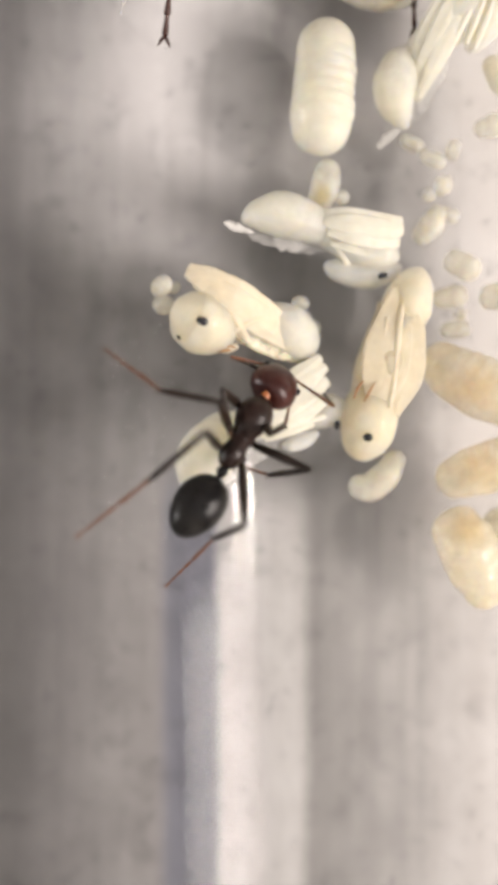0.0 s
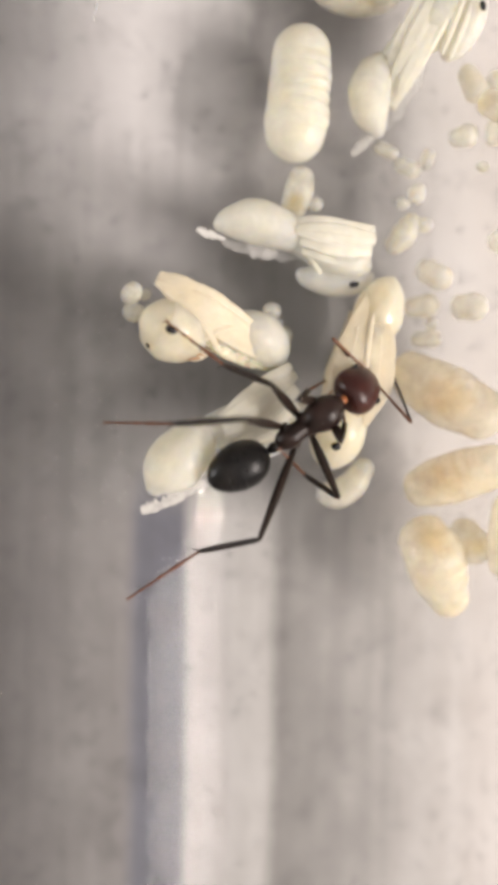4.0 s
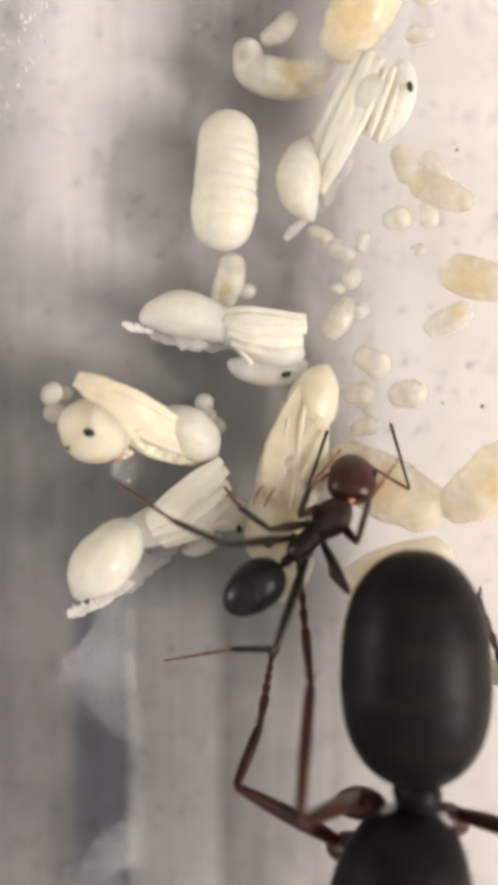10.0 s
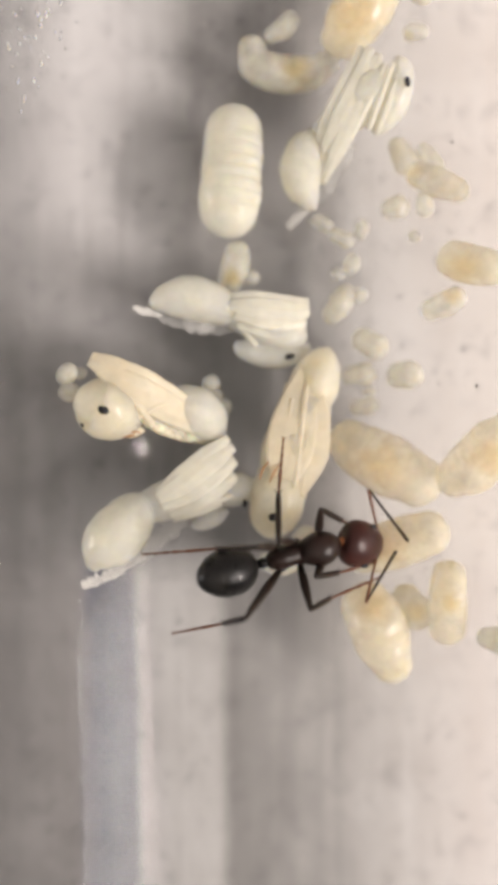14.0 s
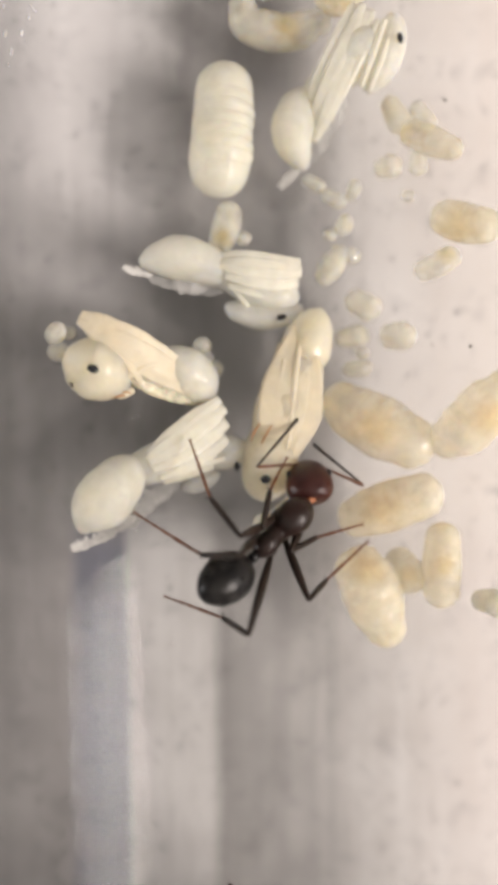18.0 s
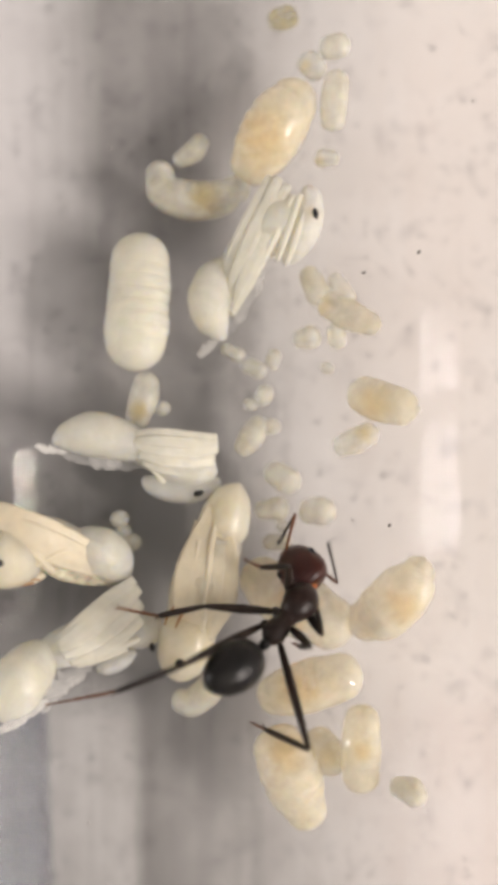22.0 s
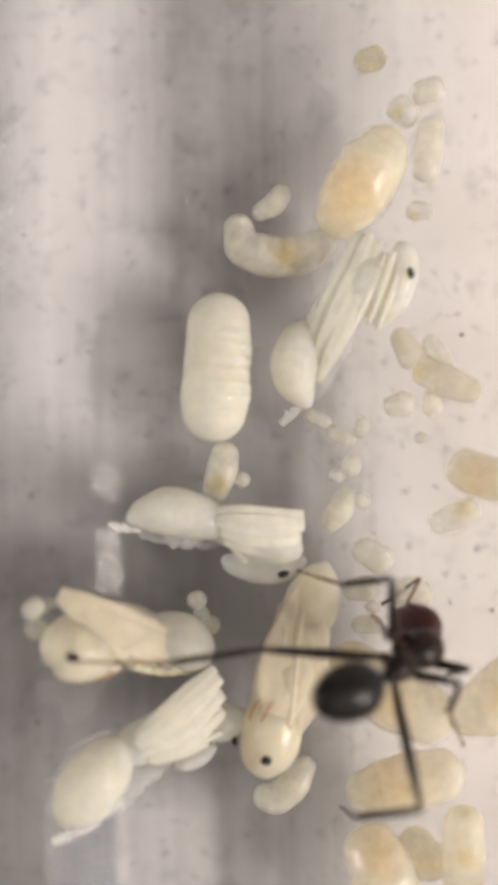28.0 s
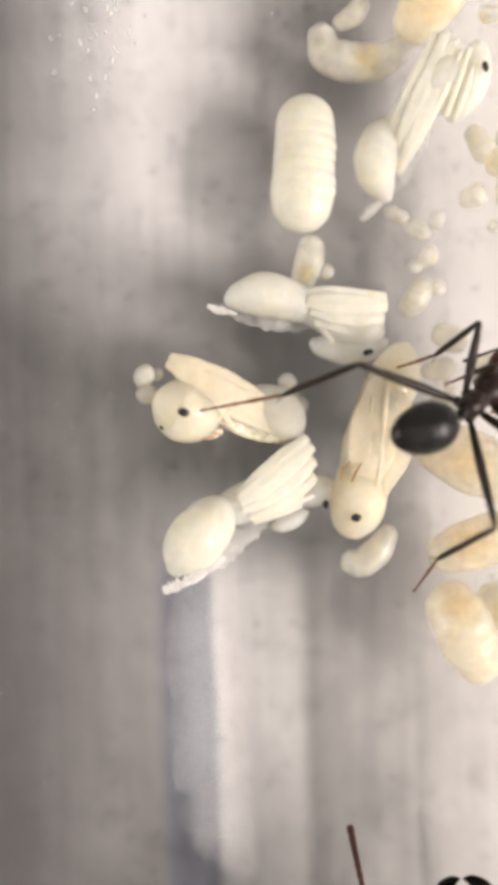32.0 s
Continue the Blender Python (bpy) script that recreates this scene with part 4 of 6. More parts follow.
larva("larva", (4.55, -3.63, 1.56), [(-1.45, -0.62, -0.26, 0.14), (-1.02, -0.33, 0.27, 0.63), (-0.44, -0.11, 0.59, 0.79), (0.31, 0.16, 0.84, 0.79), (0.98, 0.41, 1.06, 0.71), (1.62, 0.49, 0.88, 0.13)], "warm", 'fat cream ant larva with a bare glossy head', "larva", 11, (-0.32, 0, 0.99, 0.79))
larva("larva", (4, -6.41, 1.38), [(-0.76, 1.44, -0.06, 0.14), (-0.41, 0.98, 0.62, 0.8), (-0.08, 0.41, 0.85, 0.95), (0.21, -0.38, 0.86, 0.86), (0.44, -0.91, 0.74, 0.65), (0.6, -1.55, 0.32, 0.14)], "warm", 'pale cream ant larva, tapering', "larva", 11, (-0.19, 0.96, 1.05, 0.59))
larva("larva", (5.01, -5.57, 1.74), [(-0.39, 0.64, -0.06, 0.1), (-0.11, 0.25, 0.4, 0.48), (0.17, -0.16, 0.57, 0.55), (0.34, -0.73, 0.3, 0.17)], "warm", 'pale ant larva with a brown spot', "larva", 7, (0.1, -0.09, 1.14, 0.37))
larva("larva", (6.12, -5.33, 2.28), [(0.11, 1.29, 0.16, 0.1), (-0.01, 0.85, 0.49, 0.54), (-0.06, 0.09, 0.53, 0.61), (-0.07, -0.77, 0.49, 0.57), (0.02, -1.45, 0.11, 0.1)], "warm", 'pale ant larva lying straight', "larva", 9, (-0.08, 0.07, 1.05, 0.34))
larva("larva", (7.31, -6.32, 3.08), [(-0.4, -0.15, -0.21, 0.1), (-0.21, -0.02, 0.14, 0.33), (0.11, -0.01, 0.48, 0.42), (0.51, 0.17, 0.55, 0.13)], "egg", 'small pale ant larva', "larva", 6, None)
larva("larva", (1.21, -3.82, 1), [(-0.82, -0.24, 0.13, 0.1), (-0.58, -0.39, 0.38, 0.38), (-0.2, -0.42, 0.43, 0.46), (0.29, -0.07, 0.41, 0.45), (0.59, 0.39, 0.34, 0.35), (0.72, 0.73, 0.11, 0.1)], "egg", 'glassy curved ant larva under a pupa', "larva", 9, None)
larva("larva", (3.49, 1.68, 1.25), [(-0.49, -0.14, 0, 0.1), (-0.25, 0.02, 0.23, 0.31), (0.18, 0.07, 0.39, 0.38), (0.56, 0.05, 0.24, 0.1)], "egg", 'small cream ant larva', "larva", 6, None)
larva("larva", (3.65, 0.65, 1.29), [(-0.48, -0.06, -0.03, 0.09), (-0.2, 0.05, 0.19, 0.26), (0.2, 0.09, 0.32, 0.29), (0.48, -0.08, 0.23, 0.1)], "egg", 'small cream ant larva', "larva", 6, None)
larva("larva", (4.87, 1.67, 1.68), [(-0.54, -0.04, -0.1, 0.1), (-0.25, 0.02, 0.28, 0.41), (0.13, 0.02, 0.48, 0.46), (0.66, -0.01, 0.42, 0.14)], "egg", 'small cream ant larva', "larva", 6, None)
larva("larva", (7.38, -6.5, 3.14), [(-0.49, -0.05, -0.28, 0.1), (-0.21, 0.16, 0.1, 0.29), (0.14, 0.07, 0.47, 0.38), (0.56, -0.18, 0.57, 0.1)], "egg", 'small pale ant larva on the bright side', "larva", 6, None)
egg((0.09, 4.9, 1.29), 0.26, 0.23, 20, 'tiny pearly ant egg')
egg((2.86, 4.99, 1.33), 0.24, 0.21, 0, 'tiny pearly ant egg')
egg((3.28, 5.28, 1.47), 0.36, 0.28, 70, 'tiny pearly ant egg')
egg((3.51, 4.3, 1.5), 0.29, 0.26, 0, 'tiny pearly ant egg')
egg((-1.22, 1.47, 1.59), 0.29, 0.27, 0, 'tiny pearly ant egg')
egg((-1.1, 1.08, 1.52), 0.24, 0.23, 0, 'tiny pearly ant egg')
egg((-0.86, 0.72, 1.5), 0.31, 0.28, 30, 'tiny pearly ant egg')
egg((5.21, 6.06, 2), 0.22, 0.19, 0, 'tiny pearly ant egg')
egg((3.83, 1.22, 1.52), 0.23, 0.19, 0, 'tiny pearly ant egg')
egg((-5.39, 1.6, 3.96), 0.36, 0.3, 60, 'tiny glassy ant egg beside a pupa')
egg((-5.33, 1.07, 3.9), 0.33, 0.3, 0, 'tiny glassy ant egg beside a pupa')
egg((-5.07, 1.65, 3.57), 0.23, 0.2, 30, 'tiny glassy ant egg beside a pupa')


# ---- small things on the glass ----
def grains():
    rnd = random.Random(4)
    spots = [(7.78, 9.3, 0.05), (6.3, 8.91, 0.05), (6.95, 1.3, 0.05)]
    for x, y, r in spots:
        ob = thing("frass_grain", mm(x, y, floor_z(x) + r * 0.5, rnd.uniform(0, 180)), "tiny dark grain of frass on the glass", "grain", "frass grains")
        bm = bmesh.new()
        ovoid(bm, (0, 0, 0), (r * 1.3, r * 0.8, r * 0.6), n=10, m=7, wob=0.5, seed=x)
        part("grain", bm, "grain", ob)
    # faint specks of dirt, too many to count
    bm = bmesh.new()
    for i in range(45):
        x, y = rnd.uniform(3.0, 9.3) if i % 3 else rnd.uniform(-5, 4), rnd.uniform(-17, 22)
        r = rnd.choice((0.02, 0.025, 0.03, 0.04))
        ovoid(bm, (x, y, floor_z(x) + r * 0.2), (r * rnd.uniform(1, 2), r, r * 0.4), (rnd.uniform(-1, 1), 1, 0), n=6, m=5, wob=0.4, seed=i)
    tagged(part("glass_dust", bm, "dust"), "scattered faint grey specks of dust on the glass", "dust", kind="stuff")
    # dried syrup
    x, y = 3.95, 17.08
    ob = thing("syrup_drop", mm(x, y, floor_z(x)), "blurred olive yellow drop of dried syrup on the glass", "food drop")
    bm = bmesh.new()
    ovoid(bm, (0, 0, 0.03), (0.5, 0.42, 0.05), (1, 0.4, 0), n=16, m=10, wob=0.5)
    part("drop", bm, "food", ob)


def beads():
    """Condensation high on the wall of the tube."""
    rnd = random.Random(9)
    bm = bmesh.new()
    for i in range(110):
        x = rnd.gauss(-6.3, 0.45)
        y = rnd.gauss(11.4, 1.3) + (x + 6.3) * 1.2
        r = rnd.choice((0.02, 0.025, 0.03, 0.04, 0.07))
        x = max(-8.0, min(-4.6, x))
        a = math.asin((x - TUBE_X) / TUBE_R)
        nrm = Vector((-math.sin(a), 0, math.cos(a)))
        c = Vector((TUBE_X, y, GLASS + TUBE_R)) - nrm * (TUBE_R - min(r * 0.25, 0.015))
        ovoid(bm, c, (r * rnd.uniform(1, 1.8), r * rnd.uniform(0.6, 1.0), min(r * 0.5, 0.03)), (rnd.uniform(-0.5, 0.2), 1, 0), n=10, m=7, up=nrm, wob=0.25, seed=i)
    tagged(part("condensation", bm, "bead"), "patch of fine whitish condensation beads on the tube wall", "water drops", kind="stuff")


grains()
beads()


# ---- the ants ----
def aim(origin, target, up=(0, 0, 1)):
    """A frame at origin whose x axis points at target; millimetres in, metres out."""
    o, d = Vector(origin), (Vector(target) - Vector(origin))
    x = d.normalized() if d.length > 1e-6 else Vector((1, 0, 0))
    y = Vector(up).cross(x)
    y = y.normalized() if y.length > 1e-4 else x.orthogonal().normalized()
    z = x.cross(y)
    m = Matrix((x, y, z)).transposed().to_4x4()
    return Matrix.Translation(o * K) @ m


def two_bone(hip, ankle, knee_hint, l1, l2):
    """The knee between hip and ankle for a femur l1 and a tibia l2, bent towards the hint; and the ankle, drawn in if out of reach."""
    hip, ankle, hint = Vector(hip), Vector(ankle), Vector(knee_hint)
    d = ankle - hip
    reach = min(max(d.length, abs(l1 - l2) + 0.05), (l1 + l2) * 0.995)
    d = d.normalized() if d.length > 1e-6 else Vector((1, 0, 0))
    ankle = hip + d * reach
    c = (l1 * l1 + reach * reach - l2 * l2) / (2 * reach)
    r = math.sqrt(max(0.0, l1 * l1 - c * c))
    w = hint - hip
    w -= d * w.dot(d)
    w = w.normalized() if w.length > 1e-4 else Vector((0, 0, 1))
    return hip + d * c + w * r, ankle


LEG_NAMES = ("left_front", "left_middle", "left_hind", "right_front", "right_middle", "right_hind")


def segment(name, parent, length, rows, mat, label="", spur=0.0):
    """One leg or feeler segment along its own x axis; rows: (share of the length, half width)."""
    bm = bmesh.new()
    loft(bm, [(u * length, 0, 0, w, w) for u, w in rows], n=10, steps=3)
    if spur:
        for s in (-1, 1):
            loft(bm, [(length * 0.97, 0, 0, 0.025, 0.025), (length * 1.08, s * spur * 0.6, -spur * 0.4, 0.018, 0.018), (length * 1.13, s * spur, -spur * 0.5, 0.004, 0.004)], n=6, steps=2)
    return part(name, bm, mat, parent, label)


def tarsus(parent, length, w, mat):
    """Five bead-like joints and two small claws."""
    bm = bmesh.new()
    rows = []
    for i, (a, b) in enumerate(((0, 0.42), (0.42, 0.6), (0.6, 0.74), (0.74, 0.86), (0.86, 1.0))):
        k = w * (1 - 0.09 * i)
        rows += [(a + 0.01, k * 0.62), (b - 0.02, k)]
    loft(bm, [(0, 0, 0, w * 0.5, w * 0.5)] + [(u * length, 0, 0, k, k) for u, k in rows] + [(length, 0, 0, w * 0.3, w * 0.3)], n=8, steps=2)
    for s in (-1, 1):
        loft(bm, [(length, 0, 0, w * 0.4, w * 0.4), (length + w * 1.2, s * w * 0.8, w * 0.4, w * 0.3, w * 0.3), (length + w * 1.9, s * w * 1.2, -w * 0.8, w * 0.08, w * 0.08)], n=6, steps=2)
    return part("tarsus", bm, mat, parent, "")


def ant_legs(ob, size, sizes, mats):
    """Femur, tibia and tarsus of six legs; sizes: (femur, tibia, tarsus) of front, middle and hind."""
    legs = {}
    for name in LEG_NAMES:
        f, t, s = sizes[("front", "middle", "hind").index(name.split("_")[1])]
        legs[name] = (
            segment("femur", ob, f, [(0, 0.04 * size), (0.06, 0.085 * size), (0.4, 0.125 * size), (0.8, 0.095 * size), (1, 0.06 * size)], mats[0]),
            segment("tibia", ob, t, [(0, 0.045 * size), (0.08, 0.07 * size), (0.45, 0.085 * size), (0.9, 0.075 * size), (1, 0.04 * size)], mats[1], "", 0.12 * size),
            tarsus(ob, s, (0.075 if size > 1.5 else 0.052) * size, mats[2]), (f, t, s))
    return legs


def feelers(ob, scape_len, tip_len, w, mat):
    made = []
    for _ in range(2):
        sc = segment("scape", ob, scape_len, [(0, w * 0.8), (0.05, w * 1.1), (0.1, w * 0.8), (0.6, w), (0.95, w * 1.15), (1, w * 0.5)], mat)
        bm = bmesh.new()
        rows = [(0, w * 0.6)]
        for i in range(11):
            k = w * (0.85 + 0.05 * i)
            rows += [(0.02 + i * 0.087, k * 0.75), (0.075 + i * 0.087, k)]
        rows += [(0.985, w), (1.0, w * 0.2)]
        loft(bm, [(u * tip_len, 0, 0, k, k) for u, k in rows], n=8, steps=1)
        made.append((sc, part("funiculus", bm, "leg" if mat == "foot" else mat, ob)))
    return made


STEP = 0.25
TIMES = [i * STEP for i in range(int(32 / STEP) + 1)]

# where the worker's joints stand, second by second
WORKER_TIMES = [0, 1, 2, 5, 6, 7, 8, 9, 10, 11, 12, 13, 14, 17, 18, 19, 20, 21, 22, 23, 24, 27, 28, 29, 30, 31, 32]
WORKER = {
    "root": [(-3.55, -3.58, 5.17), (-3.28, -3.84, 5.06), (-2.27, -3.52, 4.52), (-0.61, -2.31, 3.85), (-0.12, -2.57, 3.91), (1.12, -1.81, 3.75), (1.46, -1.40, 3.61), (1.87, -1.91, 3.78), (1.31, -2.95, 4.29), (0.66, -2.75, 4.35), (0.69, -3.15, 4.33), (0.55, -3.74, 4.35), (0.48, -3.90, 4.35), (0.73, -4.42, 4.34), (0.38, -4.80, 4.40), (0.58, -4.55, 4.36), (1.15, -4.02, 4.29), (2.40, -2.16, 4.36), (3.22, -1.79, 4.63), (3.33, -0.73, 5.34), (3.32, -0.47, 5.33), (3.71, 0.34, 5.60), (3.72, 0.15, 5.62), (3.80, 0.45, 5.64), (3.71, 0.30, 5.70), (3.68, 0.21, 5.68), (3.44, 0.29, 5.60)],
    "front": [(-2.38, -1.53, 4.76), (-1.30, -2.54, 4.66), (-0.45, -1.99, 4.19), (1.39, -1.00, 3.90), (1.88, -1.29, 3.57), (3.12, -0.51, 3.47), (3.49, -0.12, 3.65), (3.67, -0.38, 3.38), (3.05, -1.35, 3.84), (2.42, -1.22, 3.77), (2.82, -2.16, 3.85), (2.80, -3.01, 3.93), (2.78, -3.36, 3.90), (2.98, -3.78, 3.83), (2.04, -3.26, 3.63), (2.08, -2.78, 3.76), (2.11, -1.86, 3.84), (3.67, -0.20, 3.82), (4.64, -0.39, 3.29), (4.86, 0.30, 3.80), (4.89, 0.52, 3.81), (5.14, 1.01, 3.79), (5.21, 0.74, 3.83), (5.28, 1.25, 3.93), (5.10, 1.20, 3.96), (5.10, 1.16, 4.00), (4.87, 1.25, 3.93)],
    "tail": [(-4.88, -5.47, 5.68), (-5.23, -4.95, 5.76), (-4.13, -5.00, 4.67), (-2.69, -3.30, 4.30), (-2.33, -3.52, 4.06), (-1.04, -2.78, 3.84), (-0.70, -2.45, 3.62), (-0.12, -3.46, 3.90), (-0.51, -4.43, 4.62), (-1.32, -4.06, 4.72), (-1.33, -4.07, 5.13), (-1.34, -4.14, 5.63), (-1.50, -4.31, 5.51), (-1.09, -5.06, 5.64), (-1.16, -5.83, 5.83), (-1.10, -5.62, 5.56), (-0.42, -5.26, 5.42), (0.93, -3.75, 5.27), (1.55, -2.73, 5.99), (1.42, -1.92, 5.91), (1.32, -1.56, 5.90), (1.81, -0.40, 6.73), (1.79, -0.27, 6.87), (1.89, -0.11, 6.87), (1.86, -0.53, 6.87), (1.68, -0.83, 5.95), (1.37, -0.40, 6.36)],
    "mouth": [(-1.72, -0.82, 3.12), (-0.36, -1.97, 3.10), (0.54, -1.33, 2.70), (2.50, -0.22, 2.55), (3.07, -0.40, 2.39), (4.10, 0.31, 2.07), (4.52, 0.72, 2.28), (4.59, 0.51, 1.98), (3.22, -0.03, 2.49), (3.43, -0.50, 2.33), (3.94, -1.84, 2.34), (4.15, -3.12, 2.60), (4.14, -3.67, 2.61), (4.67, -3.55, 3.01), (1.99, -2.11, 2.12), (2.11, -1.73, 2.17), (2.51, -0.69, 2.40), (4.16, 0.64, 2.17), (3.85, 0.61, 1.89), (3.84, 0.84, 2.29), (3.67, 1.04, 2.44), (3.89, 1.06, 2.34), (4.19, 1.01, 2.24), (4.27, 0.83, 2.35), (4.24, 1.05, 2.26), (6.39, 2.29, 3.32), (6.22, 2.37, 3.39)],
    "left_elbow": [(-3.40, -0.45, 4.36), (-1.63, -1.66, 4.99), (-0.49, -0.03, 4.12), (0.87, 0.67, 3.60), (2.25, 0.91, 3.82), (2.18, 0.97, 2.63), (3.82, 1.08, 4.48), (3.10, 2.41, 2.77), (1.79, -1.17, 3.71), (1.30, 0.25, 2.97), (3.76, -0.47, 4.10), (3.36, -1.06, 3.14), (3.52, -1.53, 3.16), (2.62, -2.25, 3.39), (0.44, -2.31, 3.68), (1.53, -1.23, 4.33), (1.10, 0.04, 3.84), (2.35, 1.13, 2.81), (4.13, 1.70, 3.36), (4.50, 2.10, 2.88), (4.66, 2.13, 3.28), (5.68, 1.77, 3.16), (5.23, 2.65, 2.91), (5.69, 2.00, 3.19), (4.70, 2.79, 3.17), (4.68, 2.52, 4.82), (4.80, 2.12, 5.22)],
    "left_tip": [(-2.34, -0.82, 3.48), (-1.20, -1.29, 3.38), (-0.10, -0.86, 2.34), (1.65, 0.24, 3.23), (3.13, 0.99, 2.03), (3.07, 0.96, 1.32), (3.82, 0.95, 2.49), (3.47, 1.51, 2.14), (2.40, 0.50, 3.07), (2.27, -0.14, 4.86), (4.59, -0.91, 3.41), (4.22, -2.98, 3.08), (4.47, -3.01, 3.25), (4.53, -2.73, 3.01), (1.34, -1.28, 3.28), (1.39, -0.90, 3.34), (1.65, 1.54, 2.98), (3.53, 0.83, 1.99), (3.76, 0.84, 2.02), (3.68, 0.94, 2.02), (3.58, 0.88, 2.14), (4.08, 1.41, 1.72), (4.22, 1.39, 1.61), (4.11, 1.53, 1.90), (3.88, 0.89, 2.08), (3.87, 1.67, 3.20), (3.90, 1.84, 3.45)],
    "right_elbow": [(-0.46, -1.85, 4.58), (-0.25, -3.69, 4.43), (1.20, -2.89, 4.06), (3.46, -1.54, 3.92), (3.41, -1.73, 4.21), (5.19, -0.51, 3.79), (4.51, 0.14, 4.55), (4.29, 0.18, 4.24), (4.87, -1.18, 3.43), (3.56, -2.32, 3.45), (3.69, -3.74, 3.20), (3.36, -4.05, 4.60), (3.40, -5.15, 4.07), (3.94, -5.07, 4.53), (3.84, -2.98, 3.06), (2.75, -1.93, 4.42), (4.29, -1.14, 3.33), (5.61, -0.31, 3.41), (5.44, -0.44, 2.83), (5.58, -0.33, 3.39), (5.41, -0.34, 3.58), (4.86, 0.10, 3.85), (5.56, -0.02, 3.41), (5.42, 0.38, 3.99), (5.43, 0.28, 3.43), (6.04, 1.09, 5.28), (6.08, 1.04, 5.24)],
    "right_tip": [(-0.54, -1.50, 3.07), (-0.14, -2.29, 3.00), (1.88, -2.31, 2.27), (2.69, 0.10, 3.09), (4.40, -0.24, 3.32), (5.25, 0.25, 1.94), (4.63, -0.41, 3.08), (4.91, -0.20, 2.55), (4.19, 0.87, 3.38), (3.34, -0.88, 4.82), (4.70, -2.53, 1.90), (4.40, -3.61, 3.23), (4.36, -3.81, 3.22), (5.17, -3.52, 4.24), (2.19, -1.65, 2.50), (2.00, -1.27, 3.16), (3.57, 0.21, 2.47), (5.11, 0.16, 1.96), (5.34, 0.06, 2.08), (5.35, -0.07, 2.07), (5.05, -0.23, 2.76), (4.99, -0.01, 1.86), (5.62, -0.03, 2.24), (5.56, 0.24, 2.15), (5.57, 0.40, 2.23), (7.15, 1.60, 3.69), (7.12, 1.59, 3.62)],
    "left_front_knee": [(-3.63, -1.46, 5.80), (-2.13, -2.46, 5.91), (-1.74, -1.86, 5.29), (-0.07, -1.16, 4.83), (0.70, -1.38, 4.75), (1.69, -0.41, 4.52), (2.33, 0.05, 4.71), (2.52, 0.34, 4.25), (1.54, -1.77, 4.87), (0.97, -1.44, 4.90), (1.92, -1.57, 5.02), (1.99, -2.46, 5.13), (2.02, -2.34, 4.90), (1.65, -2.98, 4.83), (0.57, -4.02, 4.67), (1.07, -3.26, 5.04), (1.24, -2.57, 5.07), (2.51, -0.22, 4.98), (3.89, 0.30, 4.51), (4.13, 0.79, 5.31), (4.32, 1.15, 5.23), (3.83, 1.76, 5.18), (3.75, 1.01, 5.32), (3.93, 1.33, 5.47), (3.96, 1.35, 5.58), (4.20, 1.72, 5.52), (4.41, 1.60, 5.52)],
    "left_front_ankle": [(-3.41, -2.60, 5.32), (-2.15, -1.90, 4.79), (-1.76, -1.38, 4.13), (0.44, -0.92, 3.71), (1.35, -0.37, 4.40), (2.31, -0.12, 3.48), (2.64, 0.52, 3.59), (2.84, 0.83, 3.14), (1.86, -1.05, 3.91), (1.53, -0.65, 4.11), (1.80, -1.06, 3.88), (2.05, -1.55, 4.28), (2.70, -2.73, 3.94), (2.53, -3.03, 3.94), (0.81, -2.97, 4.02), (1.02, -2.75, 3.89), (1.05, -1.79, 4.11), (2.69, -0.63, 3.82), (3.11, 0.16, 3.54), (4.06, 0.82, 4.06), (4.09, 0.59, 4.14), (3.79, 1.20, 4.07), (3.84, 1.08, 4.07), (3.96, 0.88, 4.30), (3.99, 1.06, 4.37), (3.84, 1.49, 4.35), (4.04, 1.45, 4.33)],
    "left_front_foot": [(-3.20, -2.98, 4.39), (-1.80, -1.34, 3.61), (-1.75, -1.00, 3.36), (0.83, -0.86, 3.21), (2.20, 0.33, 3.62), (2.75, -0.18, 2.56), (3.23, 1.03, 2.49), (3.32, 1.23, 1.94), (2.71, -0.02, 3.69), (2.37, -0.16, 3.18), (2.23, -0.39, 3.11), (2.16, -0.37, 3.63), (3.09, -2.97, 2.66), (2.99, -3.17, 2.68), (1.33, -2.09, 3.15), (1.48, -2.06, 3.02), (1.04, -1.08, 3.19), (2.94, -0.88, 2.82), (2.67, 0.24, 2.26), (3.65, 1.04, 2.79), (4.09, 0.50, 2.79), (3.78, 1.05, 2.72), (3.69, 1.17, 2.73), (3.58, 1.17, 3.04), (3.52, 1.22, 3.11), (3.46, 1.14, 3.10), (3.48, 1.21, 3.13)],
    "left_middle_knee": [(-3.70, -1.83, 6.57), (-3.60, -2.19, 6.21), (-1.91, -1.93, 5.99), (-1.12, -0.63, 5.01), (-1.02, -0.86, 4.43), (0.57, 0.20, 4.48), (0.59, 0.51, 4.04), (0.40, -0.77, 3.60), (0.73, -2.07, 5.57), (-0.27, -1.14, 5.09), (-0.31, -1.13, 3.86), (0.88, -2.86, 5.86), (0.78, -3.18, 5.83), (1.08, -3.58, 5.81), (-0.07, -4.16, 5.64), (0.38, -3.39, 5.78), (0.48, -2.97, 5.71), (1.30, -1.03, 5.39), (1.37, -0.88, 3.93), (3.09, 1.56, 5.46), (3.72, 1.80, 5.61), (4.01, 2.66, 5.52), (3.87, 2.50, 5.43), (3.86, 2.87, 5.40), (3.86, 2.58, 5.82), (3.89, 2.72, 5.32), (4.08, 2.81, 5.02)],
